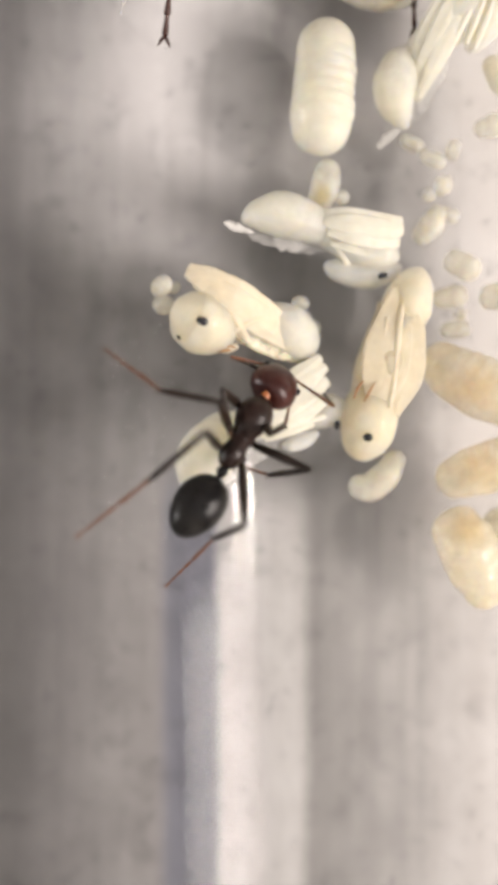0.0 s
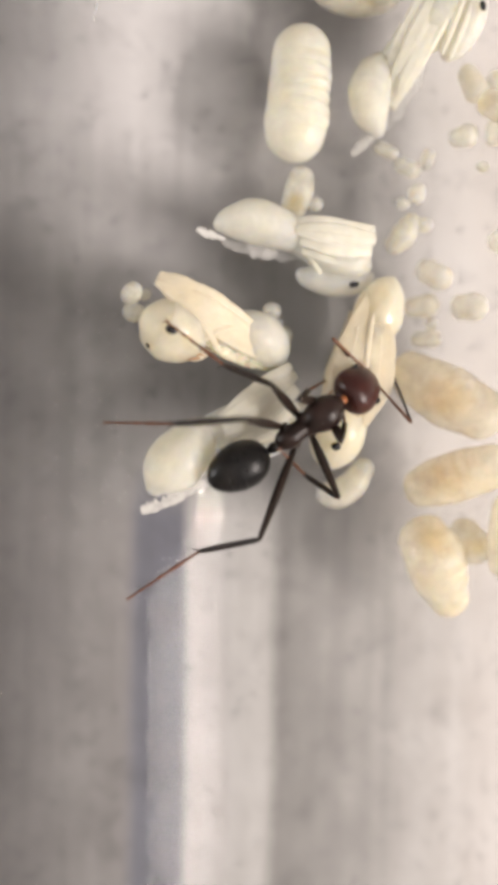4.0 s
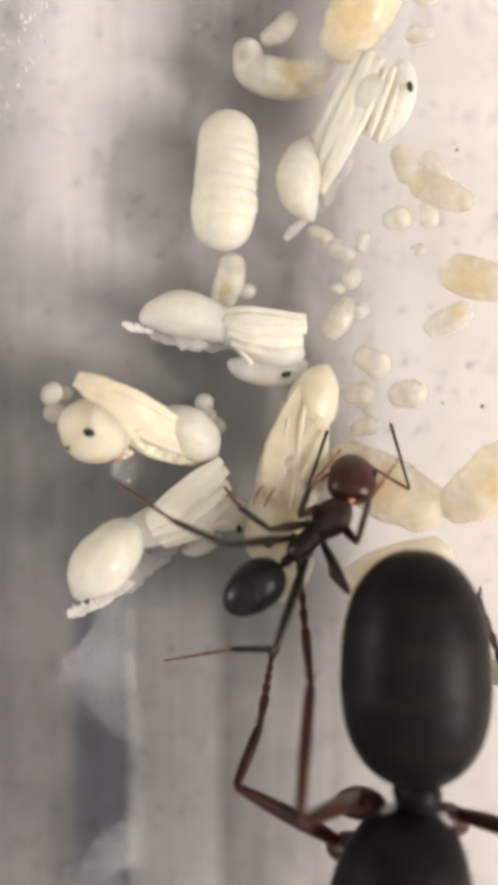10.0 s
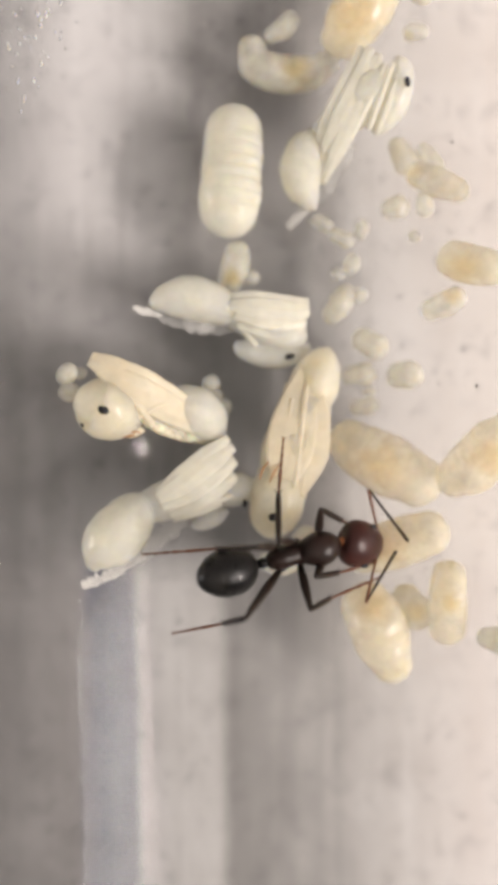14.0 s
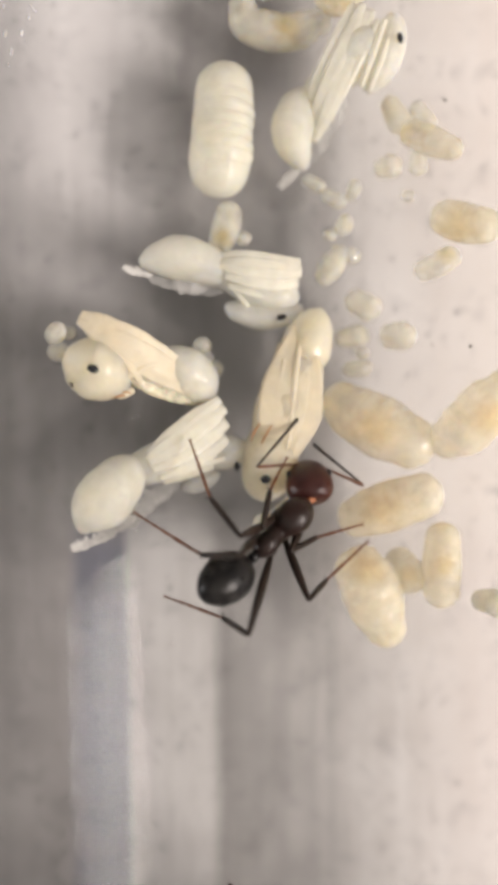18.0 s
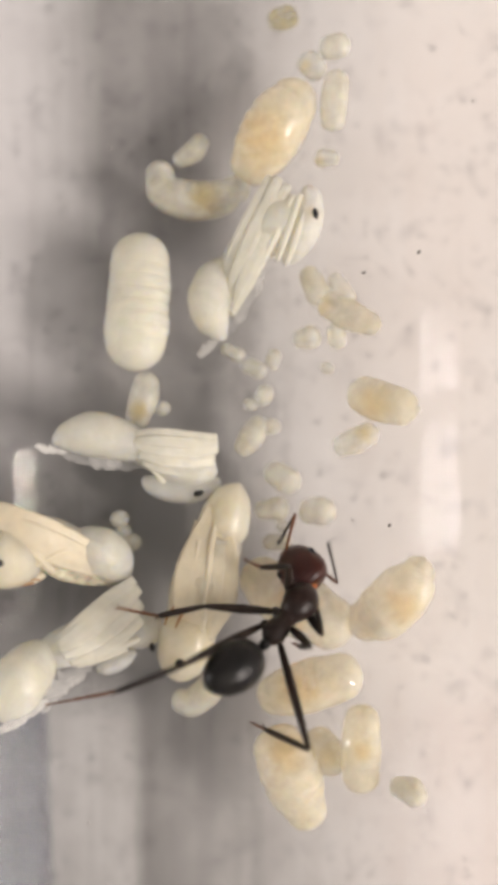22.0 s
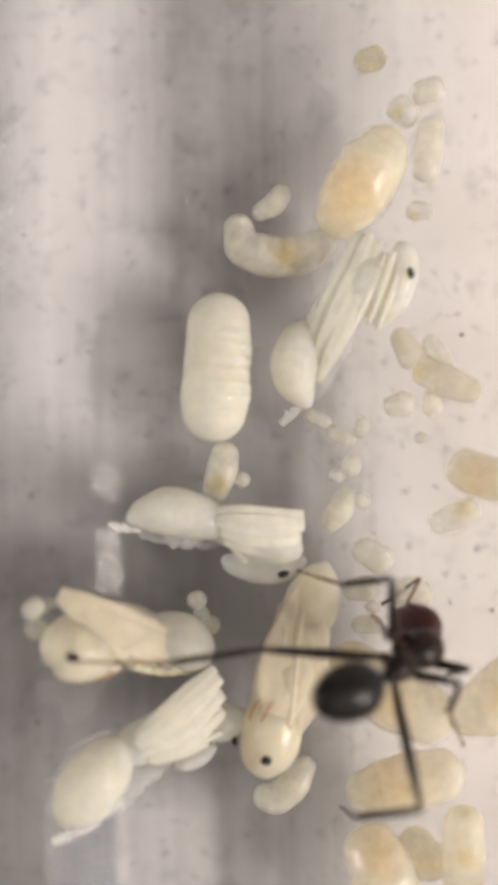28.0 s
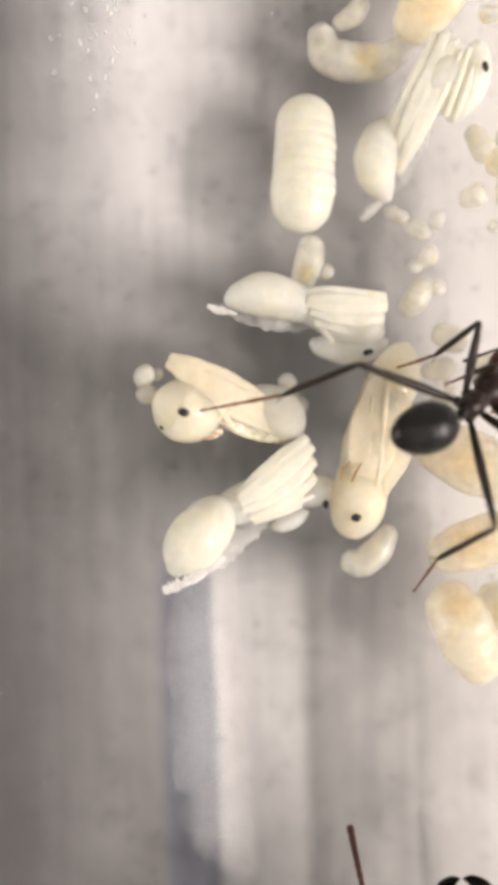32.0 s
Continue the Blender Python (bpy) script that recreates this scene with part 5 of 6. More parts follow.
    "left_middle_ankle": [(-5.24, -1.53, 6.27), (-5.12, -1.72, 6.33), (-2.93, -0.87, 5.36), (-2.55, -0.28, 4.38), (-2.54, -0.37, 4.26), (-0.20, 0.42, 3.10), (-0.26, 0.67, 2.69), (0.24, -1.12, 2.43), (-0.09, -1.58, 4.28), (-0.05, -1.44, 3.53), (-0.19, -1.51, 2.70), (0.95, -1.77, 4.69), (0.81, -1.90, 4.87), (0.88, -2.25, 4.94), (-0.91, -3.16, 4.72), (-0.24, -2.46, 4.63), (-0.25, -2.30, 4.46), (0.27, -1.35, 4.21), (0.18, -1.25, 3.28), (2.04, 1.72, 4.26), (2.72, 2.06, 4.39), (2.64, 2.47, 4.72), (2.72, 2.23, 4.35), (2.57, 2.61, 4.50), (2.76, 1.87, 4.91), (2.81, 1.89, 4.49), (2.94, 1.96, 4.29)],
    "left_middle_foot": [(-6.77, -0.41, 5.64), (-6.72, -0.66, 5.77), (-4.17, 0.60, 4.93), (-4.22, 0.65, 4.97), (-4.27, 0.66, 4.50), (-0.95, 0.61, 4.95), (-0.91, 0.59, 4.59), (0.04, -1.86, 3.97), (-0.52, -1.11, 2.89), (-0.50, -1.01, 2.89), (-0.34, -1.17, 4.26), (0.99, -0.29, 3.35), (1.00, -0.33, 3.65), (1.06, -0.65, 3.76), (-1.51, -1.55, 3.69), (-1.09, -1.08, 3.46), (-1.00, -1.00, 3.13), (-1.03, -0.99, 3.18), (-0.85, -0.77, 4.93), (1.19, 1.76, 2.45), (1.73, 2.89, 2.87), (1.49, 2.37, 3.09), (1.69, 2.39, 2.64), (1.49, 2.28, 2.84), (1.97, 1.85, 3.07), (2.08, 1.84, 2.91), (2.12, 1.76, 2.93)],
    "left_hind_knee": [(-4.01, -2.64, 7.92), (-4.16, -4.00, 7.62), (-2.99, -3.35, 7.21), (-1.78, -1.37, 6.40), (-1.13, -1.23, 6.37), (-0.74, -0.46, 5.69), (-0.75, -0.38, 5.31), (-0.15, -1.33, 5.79), (-0.40, -2.38, 6.54), (0.03, -2.37, 7.05), (0.06, -2.59, 7.01), (0.17, -3.11, 7.08), (0.17, -3.21, 7.08), (0.40, -3.81, 7.07), (-0.08, -4.54, 7.11), (0.20, -4.14, 7.11), (0.47, -3.54, 7.04), (0.77, -1.98, 6.72), (0.94, -2.09, 6.30), (0.63, 0.35, 6.37), (0.48, 0.68, 6.01), (0.80, 1.21, 6.31), (0.58, 0.76, 5.35), (0.63, 1.05, 5.16), (0.62, 1.20, 5.89), (0.75, 1.20, 6.33), (0.60, 1.64, 6.22)],
    "left_hind_ankle": [(-5.50, -3.88, 6.59), (-5.66, -4.80, 6.01), (-4.57, -4.23, 5.70), (-3.79, -1.23, 5.18), (-2.36, -1.43, 4.38), (-2.08, -0.72, 3.78), (-1.96, -0.74, 3.43), (-1.86, -1.39, 4.18), (-1.92, -1.89, 4.82), (-1.71, -2.90, 5.56), (-1.05, -3.01, 4.98), (-1.17, -3.41, 5.17), (-0.93, -3.45, 5.01), (-0.68, -3.87, 4.98), (-1.15, -4.74, 5.03), (-1.03, -4.25, 5.11), (-1.04, -3.95, 5.28), (-1.07, -2.97, 5.63), (-0.90, -3.01, 5.18), (-1.70, 0.11, 6.11), (-1.83, 0.31, 5.82), (-1.91, 0.90, 6.70), (-2.13, 0.44, 5.72), (-1.92, 0.76, 5.39), (-1.60, 0.88, 5.17), (-1.35, 0.79, 5.37), (-1.42, 0.90, 5.29)],
    "left_hind_foot": [(-7.23, -5.24, 6.28), (-6.80, -5.14, 5.75), (-6.44, -4.55, 5.02), (-5.41, -1.11, 3.79), (-3.97, -1.05, 2.58), (-3.59, -0.98, 2.41), (-3.59, -0.99, 2.43), (-3.62, -1.00, 2.52), (-3.58, -0.95, 3.27), (-3.58, -3.78, 4.25), (-3.13, -3.56, 3.82), (-2.62, -3.69, 3.21), (-3.13, -3.72, 3.96), (-3.05, -3.63, 4.41), (-3.09, -3.64, 4.02), (-3.08, -3.62, 3.93), (-3.08, -3.65, 3.96), (-3.09, -3.65, 4.44), (-2.98, -3.63, 4.04), (-3.73, 0.20, 4.74), (-3.93, 0.34, 4.82), (-3.87, 0.72, 6.05), (-4.12, 0.45, 5.13), (-3.78, 0.61, 4.80), (-3.64, 0.61, 4.69), (-3.72, 0.57, 4.78), (-3.70, 0.55, 4.69)],
    "right_front_knee": [(-2.35, -2.68, 5.97), (-1.71, -3.94, 5.72), (-0.63, -3.32, 5.28), (1.14, -2.21, 4.92), (1.21, -2.59, 4.63), (2.67, -1.69, 4.60), (2.73, -1.33, 4.60), (2.57, -1.78, 4.15), (3.09, -2.48, 5.02), (2.49, -2.27, 5.00), (2.91, -3.02, 4.99), (2.21, -3.81, 5.17), (1.87, -4.25, 5.08), (2.11, -4.44, 5.08), (1.37, -4.69, 4.75), (2.65, -3.47, 4.87), (2.71, -2.70, 5.01), (3.35, -1.27, 5.06), (4.77, -1.58, 4.72), (4.83, -0.32, 5.39), (5.19, -0.10, 5.25), (5.69, 0.58, 5.12), (5.83, 0.17, 5.05), (5.78, 0.65, 5.30), (5.67, 0.62, 5.33), (5.04, 0.36, 5.64), (4.78, -0.02, 5.44)],
    "right_front_ankle": [(-1.86, -2.40, 4.85), (-1.55, -3.21, 4.71), (-0.64, -2.81, 4.14), (1.47, -1.66, 3.84), (2.30, -2.32, 4.09), (3.71, -0.99, 4.80), (3.70, -0.80, 4.02), (3.32, -1.41, 3.22), (3.55, -0.92, 5.01), (3.31, -1.59, 4.34), (2.47, -2.84, 3.84), (2.91, -4.03, 4.17), (2.61, -4.26, 4.07), (2.69, -4.47, 3.97), (2.16, -4.38, 3.83), (2.19, -3.46, 3.71), (2.89, -2.21, 3.87), (4.12, -0.72, 4.24), (4.70, -0.98, 3.62), (4.74, -0.49, 4.15), (5.01, -0.36, 4.04), (5.53, 0.19, 3.95), (5.63, -0.16, 3.86), (5.68, 0.25, 4.12), (5.71, 0.44, 4.09), (5.05, 0.52, 4.40), (4.67, 0.35, 4.25)],
    "right_front_foot": [(-1.68, -1.82, 3.65), (-1.67, -2.71, 3.46), (-0.59, -2.45, 2.84), (1.52, -1.36, 3.16), (3.27, -1.55, 3.55), (4.33, -0.25, 3.87), (4.40, -0.24, 3.01), (3.65, -1.00, 4.47), (4.23, -0.19, 5.11), (4.17, -0.76, 3.72), (2.45, -2.87, 2.49), (3.63, -4.05, 3.02), (3.70, -4.07, 3.30), (2.99, -4.35, 2.66), (3.60, -3.96, 3.99), (2.09, -3.46, 2.36), (3.11, -2.07, 2.55), (4.31, -0.55, 3.14), (4.64, -0.94, 3.34), (4.58, -0.67, 3.24), (4.68, -0.61, 3.24), (5.43, -0.17, 2.65), (5.72, -0.51, 2.56), (5.74, 0.02, 2.79), (5.90, 0.25, 2.77), (5.21, 0.62, 3.07), (4.81, 0.35, 2.91)],
    "right_middle_knee": [(-1.23, -3.61, 5.79), (-1.33, -4.87, 5.84), (-0.61, -4.89, 4.86), (1.28, -3.93, 3.88), (1.61, -3.30, 5.11), (2.64, -2.74, 4.92), (2.79, -2.56, 4.76), (2.76, -1.85, 5.35), (2.85, -3.78, 5.32), (2.09, -3.58, 5.41), (2.05, -4.26, 5.45), (1.91, -4.86, 5.57), (1.68, -5.09, 5.59), (1.70, -5.39, 5.67), (1.86, -6.04, 4.91), (1.98, -5.10, 5.50), (2.49, -5.17, 4.16), (3.22, -2.07, 5.82), (4.39, -1.69, 5.81), (4.55, -0.39, 6.42), (4.72, -0.34, 6.37), (5.40, 0.42, 6.33), (5.35, 0.12, 6.40), (5.40, 0.44, 6.49), (5.34, 0.25, 6.52), (4.93, -0.51, 6.56), (5.12, -0.63, 6.16)],
    "right_middle_ankle": [(-2.32, -3.80, 4.64), (-2.32, -4.25, 4.75), (-1.56, -4.20, 3.77), (0.43, -3.35, 2.64), (1.55, -3.61, 3.54), (2.77, -3.79, 3.72), (2.72, -3.57, 3.51), (2.97, -2.81, 4.08), (2.46, -3.45, 3.80), (2.80, -3.89, 4.01), (2.50, -4.40, 3.92), (2.51, -4.79, 4.09), (2.35, -5.00, 4.14), (2.33, -5.27, 4.21), (2.49, -5.68, 3.48), (2.53, -5.29, 4.01), (2.85, -4.97, 2.61), (3.84, -2.65, 4.46), (4.17, -2.00, 4.26), (5.03, -1.13, 5.08), (5.16, -1.04, 5.00), (5.31, -0.70, 5.18), (5.30, -0.87, 5.14), (5.34, -0.61, 5.29), (5.40, -0.64, 5.20), (5.40, -1.31, 5.25), (5.59, -1.44, 4.86)],
    "right_middle_foot": [(-2.89, -3.62, 2.86), (-2.44, -3.88, 2.79), (-2.03, -3.84, 1.86), (-0.01, -2.93, 4.52), (1.34, -4.09, 1.91), (3.53, -4.68, 2.33), (3.46, -4.65, 2.26), (3.63, -4.19, 2.79), (2.52, -3.19, 1.82), (4.14, -4.57, 2.69), (4.14, -4.56, 2.78), (4.15, -4.49, 2.98), (3.98, -4.51, 3.09), (3.80, -4.57, 3.04), (3.84, -4.66, 2.42), (3.78, -4.62, 2.60), (3.52, -4.42, 4.41), (4.08, -3.54, 3.05), (4.11, -2.29, 2.28), (6.10, -2.22, 3.79), (6.06, -2.29, 3.73), (5.89, -2.09, 3.87), (5.93, -2.10, 3.70), (5.85, -2.07, 4.02), (5.97, -1.94, 3.79), (6.22, -2.51, 3.88), (6.41, -2.66, 3.51)],
    "right_hind_knee": [(-3.01, -4.98, 7.56), (-2.19, -5.20, 7.53), (-1.57, -5.50, 6.63), (-1.55, -4.98, 4.46), (-1.30, -5.03, 4.72), (-0.14, -4.46, 3.66), (0.23, -4.06, 3.52), (0.85, -4.76, 3.69), (0.86, -5.16, 5.95), (0.15, -5.37, 5.43), (0.02, -5.50, 5.90), (-0.13, -5.37, 6.56), (-0.13, -5.12, 6.80), (0.18, -5.40, 6.87), (0.14, -6.72, 6.42), (0.24, -6.82, 5.94), (0.45, -6.72, 4.47), (2.94, -5.25, 4.51), (4.32, -4.45, 5.82), (4.27, -3.61, 6.35), (4.28, -3.18, 6.61), (4.34, -2.32, 7.09), (4.31, -2.74, 6.81), (4.48, -2.74, 6.15), (4.38, -2.98, 5.84), (4.08, -2.79, 6.61), (4.10, -2.76, 6.38)],
    "right_hind_ankle": [(-3.84, -5.53, 5.43), (-3.60, -5.60, 5.68), (-3.22, -5.92, 5.02), (-3.30, -5.80, 3.12), (-3.20, -5.85, 3.61), (-1.48, -5.52, 2.06), (-1.16, -5.12, 1.98), (-0.52, -5.46, 1.98), (-0.33, -5.58, 3.96), (-0.69, -5.74, 3.27), (-0.86, -5.71, 3.73), (-0.88, -5.85, 4.39), (-0.78, -5.65, 4.61), (-0.69, -5.91, 4.74), (-0.57, -6.66, 4.17), (-0.59, -6.83, 3.74), (-0.27, -6.87, 2.24), (2.53, -4.23, 2.36), (3.20, -4.47, 3.75), (3.00, -3.83, 4.38), (2.97, -3.64, 4.71), (2.88, -3.28, 5.51), (2.92, -3.51, 5.08), (2.98, -3.70, 4.62), (2.94, -3.90, 4.23), (2.68, -3.79, 5.01), (2.84, -3.77, 4.67)],
    "right_hind_foot": [(-5.19, -6.99, 4.01), (-5.07, -7.04, 4.35), (-5.15, -7.06, 4.01), (-5.26, -7.22, 3.57), (-5.21, -7.17, 4.12), (-3.12, -6.94, 2.16), (-2.77, -6.57, 1.98), (-2.41, -6.45, 1.82), (-2.28, -6.19, 2.62), (-2.46, -6.43, 1.82), (-2.44, -6.43, 2.01), (-2.38, -6.35, 2.52), (-2.33, -6.26, 2.81), (-2.31, -6.23, 2.93), (-2.34, -6.28, 2.53), (-2.35, -6.33, 2.11), (-2.20, -6.57, 1.74), (2.38, -3.65, 1.13), (2.98, -4.72, 2.40), (2.81, -4.40, 2.00), (2.69, -4.19, 2.34), (2.75, -3.90, 3.15), (2.77, -4.09, 2.71), (2.45, -4.64, 2.42), (2.55, -4.95, 2.06), (2.45, -4.86, 2.81), (2.48, -4.96, 2.56)],
}
SIDE = {"left": 1, "right": -1}
WORKER_HIPS = {"front": (1.75, 0.36), "middle": (1.0, 0.34), "hind": (0.42, 0.34)}
SCAPE, FUNICULUS = 1.62, 2.0


def build_worker():
    ob = thing("worker_ant", mm(0, 0, 4), "slender black worker ant with a red-brown head, standing over the brood", "ant")
    bm = bmesh.new()
    loft(bm, [(-0.02, 0, 0, 0.12, 0.12), (0.12, 0, 0.04, 0.27, 0.28), (0.42, 0, 0.10, 0.35, 0.38), (0.72, 0, 0.08, 0.31, 0.33), (1.0, 0, 0.06, 0.31, 0.30),
              (1.32, 0, 0.16, 0.45, 0.43), (1.66, 0, 0.16, 0.52, 0.48), (2.0, 0, 0.05, 0.40, 0.36), (2.24, 0, -0.04, 0.16, 0.15)], n=20, steps=4, wob=0.03)
    part("mesosoma", bm, "brown", ob, "dark brown thorax")
    bm = bmesh.new()
    loft(bm, [(0.06, 0, -0.02, 0.08, 0.08), (-0.1, 0, 0.06, 0.16, 0.22), (-0.2, 0, 0.05, 0.15, 0.2), (-0.36, 0, 0.0, 0.07, 0.08)], n=14, steps=4)
    part("petiole", bm, "black", ob)
    bm = bmesh.new()
    loft(bm, [(2.12, 0, -0.04, 0.14, 0.13), (2.3, 0, -0.05, 0.12, 0.11), (2.46, 0, -0.06, 0.14, 0.13)], n=12, steps=3)
    part("neck", bm, "amber", ob, "amber neck joint")
    for x, y in ((1.75, 0.26), (1.0, 0.24), (0.45, 0.24)):
        for s in (1, -1):
            bm = bmesh.new()
            ovoid(bm, (x, s * y, -0.2), (0.27, 0.15, 0.17), (0.35, s * 0.5, -0.7), n=12, m=8)
            part("coxa", bm, "leg", ob)
    bm = bmesh.new()
    ovoid(bm, (0.96, 0, 0), (0.98, 0.71, 0.66), fat=-0.12, n=24, m=17, ribs=4, rib=0.02)
    gaster = part("gaster", bm, "black", ob, "glossy black gaster")
    for x, r in ((0.60, 0.695), (1.05, 0.708), (1.45, 0.585)):
        bm = bmesh.new()
        loft(bm, [(x - 0.02, 0, 0, r * 0.985, r * 0.905), (x, 0, 0, r, r * 0.92), (x + 0.03, 0, 0, r * 0.985, r * 0.905)], n=24, steps=2)
        part("tergite_edge", bm, "black", gaster)
    bm = bmesh.new()
    loft(bm, [(-0.05, 0, 0, 0.24, 0.2), (0.04, 0, 0.02, 0.52, 0.40), (0.3, 0, 0.04, 0.69, 0.52), (0.7, 0, 0.04, 0.71, 0.54), (1.1, 0, 0.0, 0.62, 0.47), (1.4, 0, -0.03, 0.47, 0.34), (1.58, 0, -0.04, 0.28, 0.2)], n=22, steps=4, wob=0.02)
    head = part("head", bm, "red", ob, "red-brown head")
    for s in (1, -1):
        bm = bmesh.new()
        ovoid(bm, (0.78, s * 0.59, 0.30), (0.15, 0.09, 0.11), n=12, m=8)
        part("eye", bm, "eye", head)
        bm = bmesh.new()
        loft(bm, [(1.38, s * 0.26, -0.06, 0.10, 0.07), (1.6, s * 0.24, -0.08, 0.11, 0.06), (1.76, s * 0.10, -0.10, 0.06, 0.04), (1.82, s * 0.02, -0.10, 0.01, 0.01)], n=10, steps=3)
        part("mandible", bm, "red", head)
    ant = feelers(ob, SCAPE, FUNICULUS, 0.045, "foot")
    legs = ant_legs(ob, 1.1, ((1.4, 1.25, 1.35), (2.0, 1.6, 2.0), (3.12, 2.35, 2.45)), ("leg", "leg", "foot"))
    return ob, gaster, head, ant, legs


def reach(a, b, length):
    """The point that lies that far from a towards b."""
    d = Vector(b) - Vector(a)
    return Vector(a) + d.normalized() * length


def move_worker(ob, gaster, head, ant, legs):
    rows = {ob: [], gaster: [], head: []}
    for sc, fu in ant:
        rows[sc], rows[fu] = [], []
    for f, t, s, _ in legs.values():
        rows[f], rows[t], rows[s] = [], [], []
    tables = {name: [(t, *p) for t, p in zip(WORKER_TIMES, points)] for name, points in WORKER.items()}

    def at(name, t):
        return Vector(smooth_rows(tables[name], t))

    for t in TIMES:
        root = aim(at("root", t), at("front", t))
        inv = root.inverted()
        rows[ob].append((t, root))
        g = (root @ Vector((-0.36 * K, 0, 0))) / K
        rows[gaster].append((t, inv @ aim(g, at("tail", t))))
        n = (root @ Vector((2.42 * K, 0, -0.06 * K))) / K
        hm = aim(n, at("mouth", t))
        rows[head].append((t, inv @ hm))
        for (sc, fu), side in zip(ant, ("left", "right")):
            b = (hm @ (Vector((1.22, SIDE[side] * 0.20, 0.32)) * K)) / K
            elbow = reach(b, at(side + "_elbow", t), SCAPE)
            rows[sc].append((t, inv @ aim(b, elbow)))
            rows[fu].append((t, inv @ aim(elbow, at(side + "_tip", t))))
        for name, (f, ti, ta, (l1, l2, l3)) in legs.items():
            side, pair = name.split("_")
            hx, hy = WORKER_HIPS[pair]
            hip = (root @ (Vector((hx, SIDE[side] * hy, -0.25)) * K)) / K
            knee = reach(hip, at(name + "_knee", t), l1)
            ankle = reach(knee, at(name + "_ankle", t), l2)
            rows[f].append((t, inv @ aim(hip, knee)))
            rows[ti].append((t, inv @ aim(knee, ankle)))
            rows[ta].append((t, inv @ aim(ankle, at(name + "_foot", t))))
    for part_ob, r in rows.items():
        walk(part_ob, r)


def place_leg(rows, inv, segs, hip, foot, knee_xy, lens, t):
    """Femur to the knee over knee_xy, then tibia and tarsus bent down to the foot."""
    l1, l2, l3 = lens
    foot, out = Vector(foot), Vector((knee_xy[0] - hip.x, knee_xy[1] - hip.y, 0))
    d = min(out.length, l1 * 0.985)
    out = out.normalized() if out.length > 1e-5 else Vector((1, 0, 0))
    knee = hip + out * d + Vector((0, 0, math.sqrt(l1 * l1 - d * d)))
    mid = (knee + foot) / 2
    ankle, tip = two_bone(knee, foot, mid - Vector((0, 0, 1)), l2, l3)
    if ankle.z < floor_z(ankle.x) + 0.1 or (foot - knee).length < 0.66 * (l2 + l3):
        # a folded leg: the tibia runs out towards the foot, the tarsus hangs from it
        ground = floor_z(foot.x) + 0.06
        run = Vector((foot.x - knee.x, foot.y - knee.y, 0))
        far = run.length
        run = run.normalized() if far > 1e-5 else out
        dh = max(min(l2 * 0.97, 0.7 * far), math.sqrt(max(0.0, l2 * l2 - max(0.0, knee.z - ground - 0.3) ** 2)))
        ankle = knee + run * dh - Vector((0, 0, math.sqrt(max(0.0, l2 * l2 - dh * dh))))
        h3 = min(l3, max(far - dh, math.sqrt(max(0.0, l3 * l3 - max(0.0, ankle.z - ground) ** 2))))
        tip = ankle + run * h3 - Vector((0, 0, math.sqrt(max(0.0, l3 * l3 - h3 * h3))))
    rows[segs[0]].append((t, inv @ aim(hip, knee)))
    rows[segs[1]].append((t, inv @ aim(knee, ankle)))
    rows[segs[2]].append((t, inv @ aim(ankle, tip)))


QUEEN_THORAX = [(0, -1.27, 19.9), (0.8, -1.72, 19.2), (1.6, -2.44, 18.53), (2, -2.42, 18.32), (2.4, -2.65, 18.76), (3.2, 0.95, 23.56), (3.9, 4.82, 21.05), (4.5, 5.85, 17.61), (5, 6.39, 15.01), (5.5, 6.17, 12.96), (6, 6.03, 10.57), (6.5, 5.69, 5.17), (7, 6.25, 2.68), (8, 5.72, 0.44), (8.5, 5.4, -1.67), (9, 5.99, -5.32), (9.5, 5.57, -8.32), (10, 4, -12.54), (10.5, 3.43, -18.12), (11, 2.6, -21.35), (12, 3.54, -25.02), (13, 3.54, -25.22), (14, 3.54, -25.42), (15, 3.54, -25.62), (16, 3.54, -25.82), (17, 3.54, -26.02), (18.5, 2.43, -20.98), (19, 2.47, -20.95), (19.5, 2.67, -18.09), (20, 0.6, -19.1), (20.5, 1.78, -21.01), (21, 1.36, -20.16), (21.5, 1.29, -19.8), (30, 3.46, -17.21), (31, 3.09, -20.83), (31.5, 0.88, -20.02), (32, 3.76, -19.48)]
QUEEN_NOSE = [(0, -1, 26.79), (0.8, -1.69, 25.84), (1.6, -2.57, 25), (2, -2.45, 24.73), (2.4, -2.03, 25.14), (3.2, 6.6, 26.86), (3.9, 10.76, 18.98), (4.5, 7.69, 11.68), (5, 7.01, 8.72), (5.5, 6.73, 6.94), (6, 6.67, 4.94), (6.5, 5.71, -0.47), (7, 5.6, -3.06), (8, 6.11, -5.45), (8.5, 5.37, -7.15), (9, 5.2, -10.83), (9.5, 5.14, -13.82), (10, 3.07, -17.73), (10.5, 3.08, -24.29), (11, 2.12, -26.35), (12, 2.99, -31.29), (13, 6.69, -30.67), (14, 9.25, -28.08), (15, 9.75, -24.52), (16, 8, -21.36), (17, 4.63, -19.81), (18.5, 2.37, -15.44), (19, 2.34, -15.26), (19.5, 2.72, -12.56), (20, 0.45, -13.67), (20.5, 1.8, -15.51), (21, 1.24, -14.53), (21.5, 1.16, -14.14), (30, 3.41, -12.4), (31, 3.06, -15.64), (31.5, 0.85, -14.68), (32, 3.57, -14.1)]
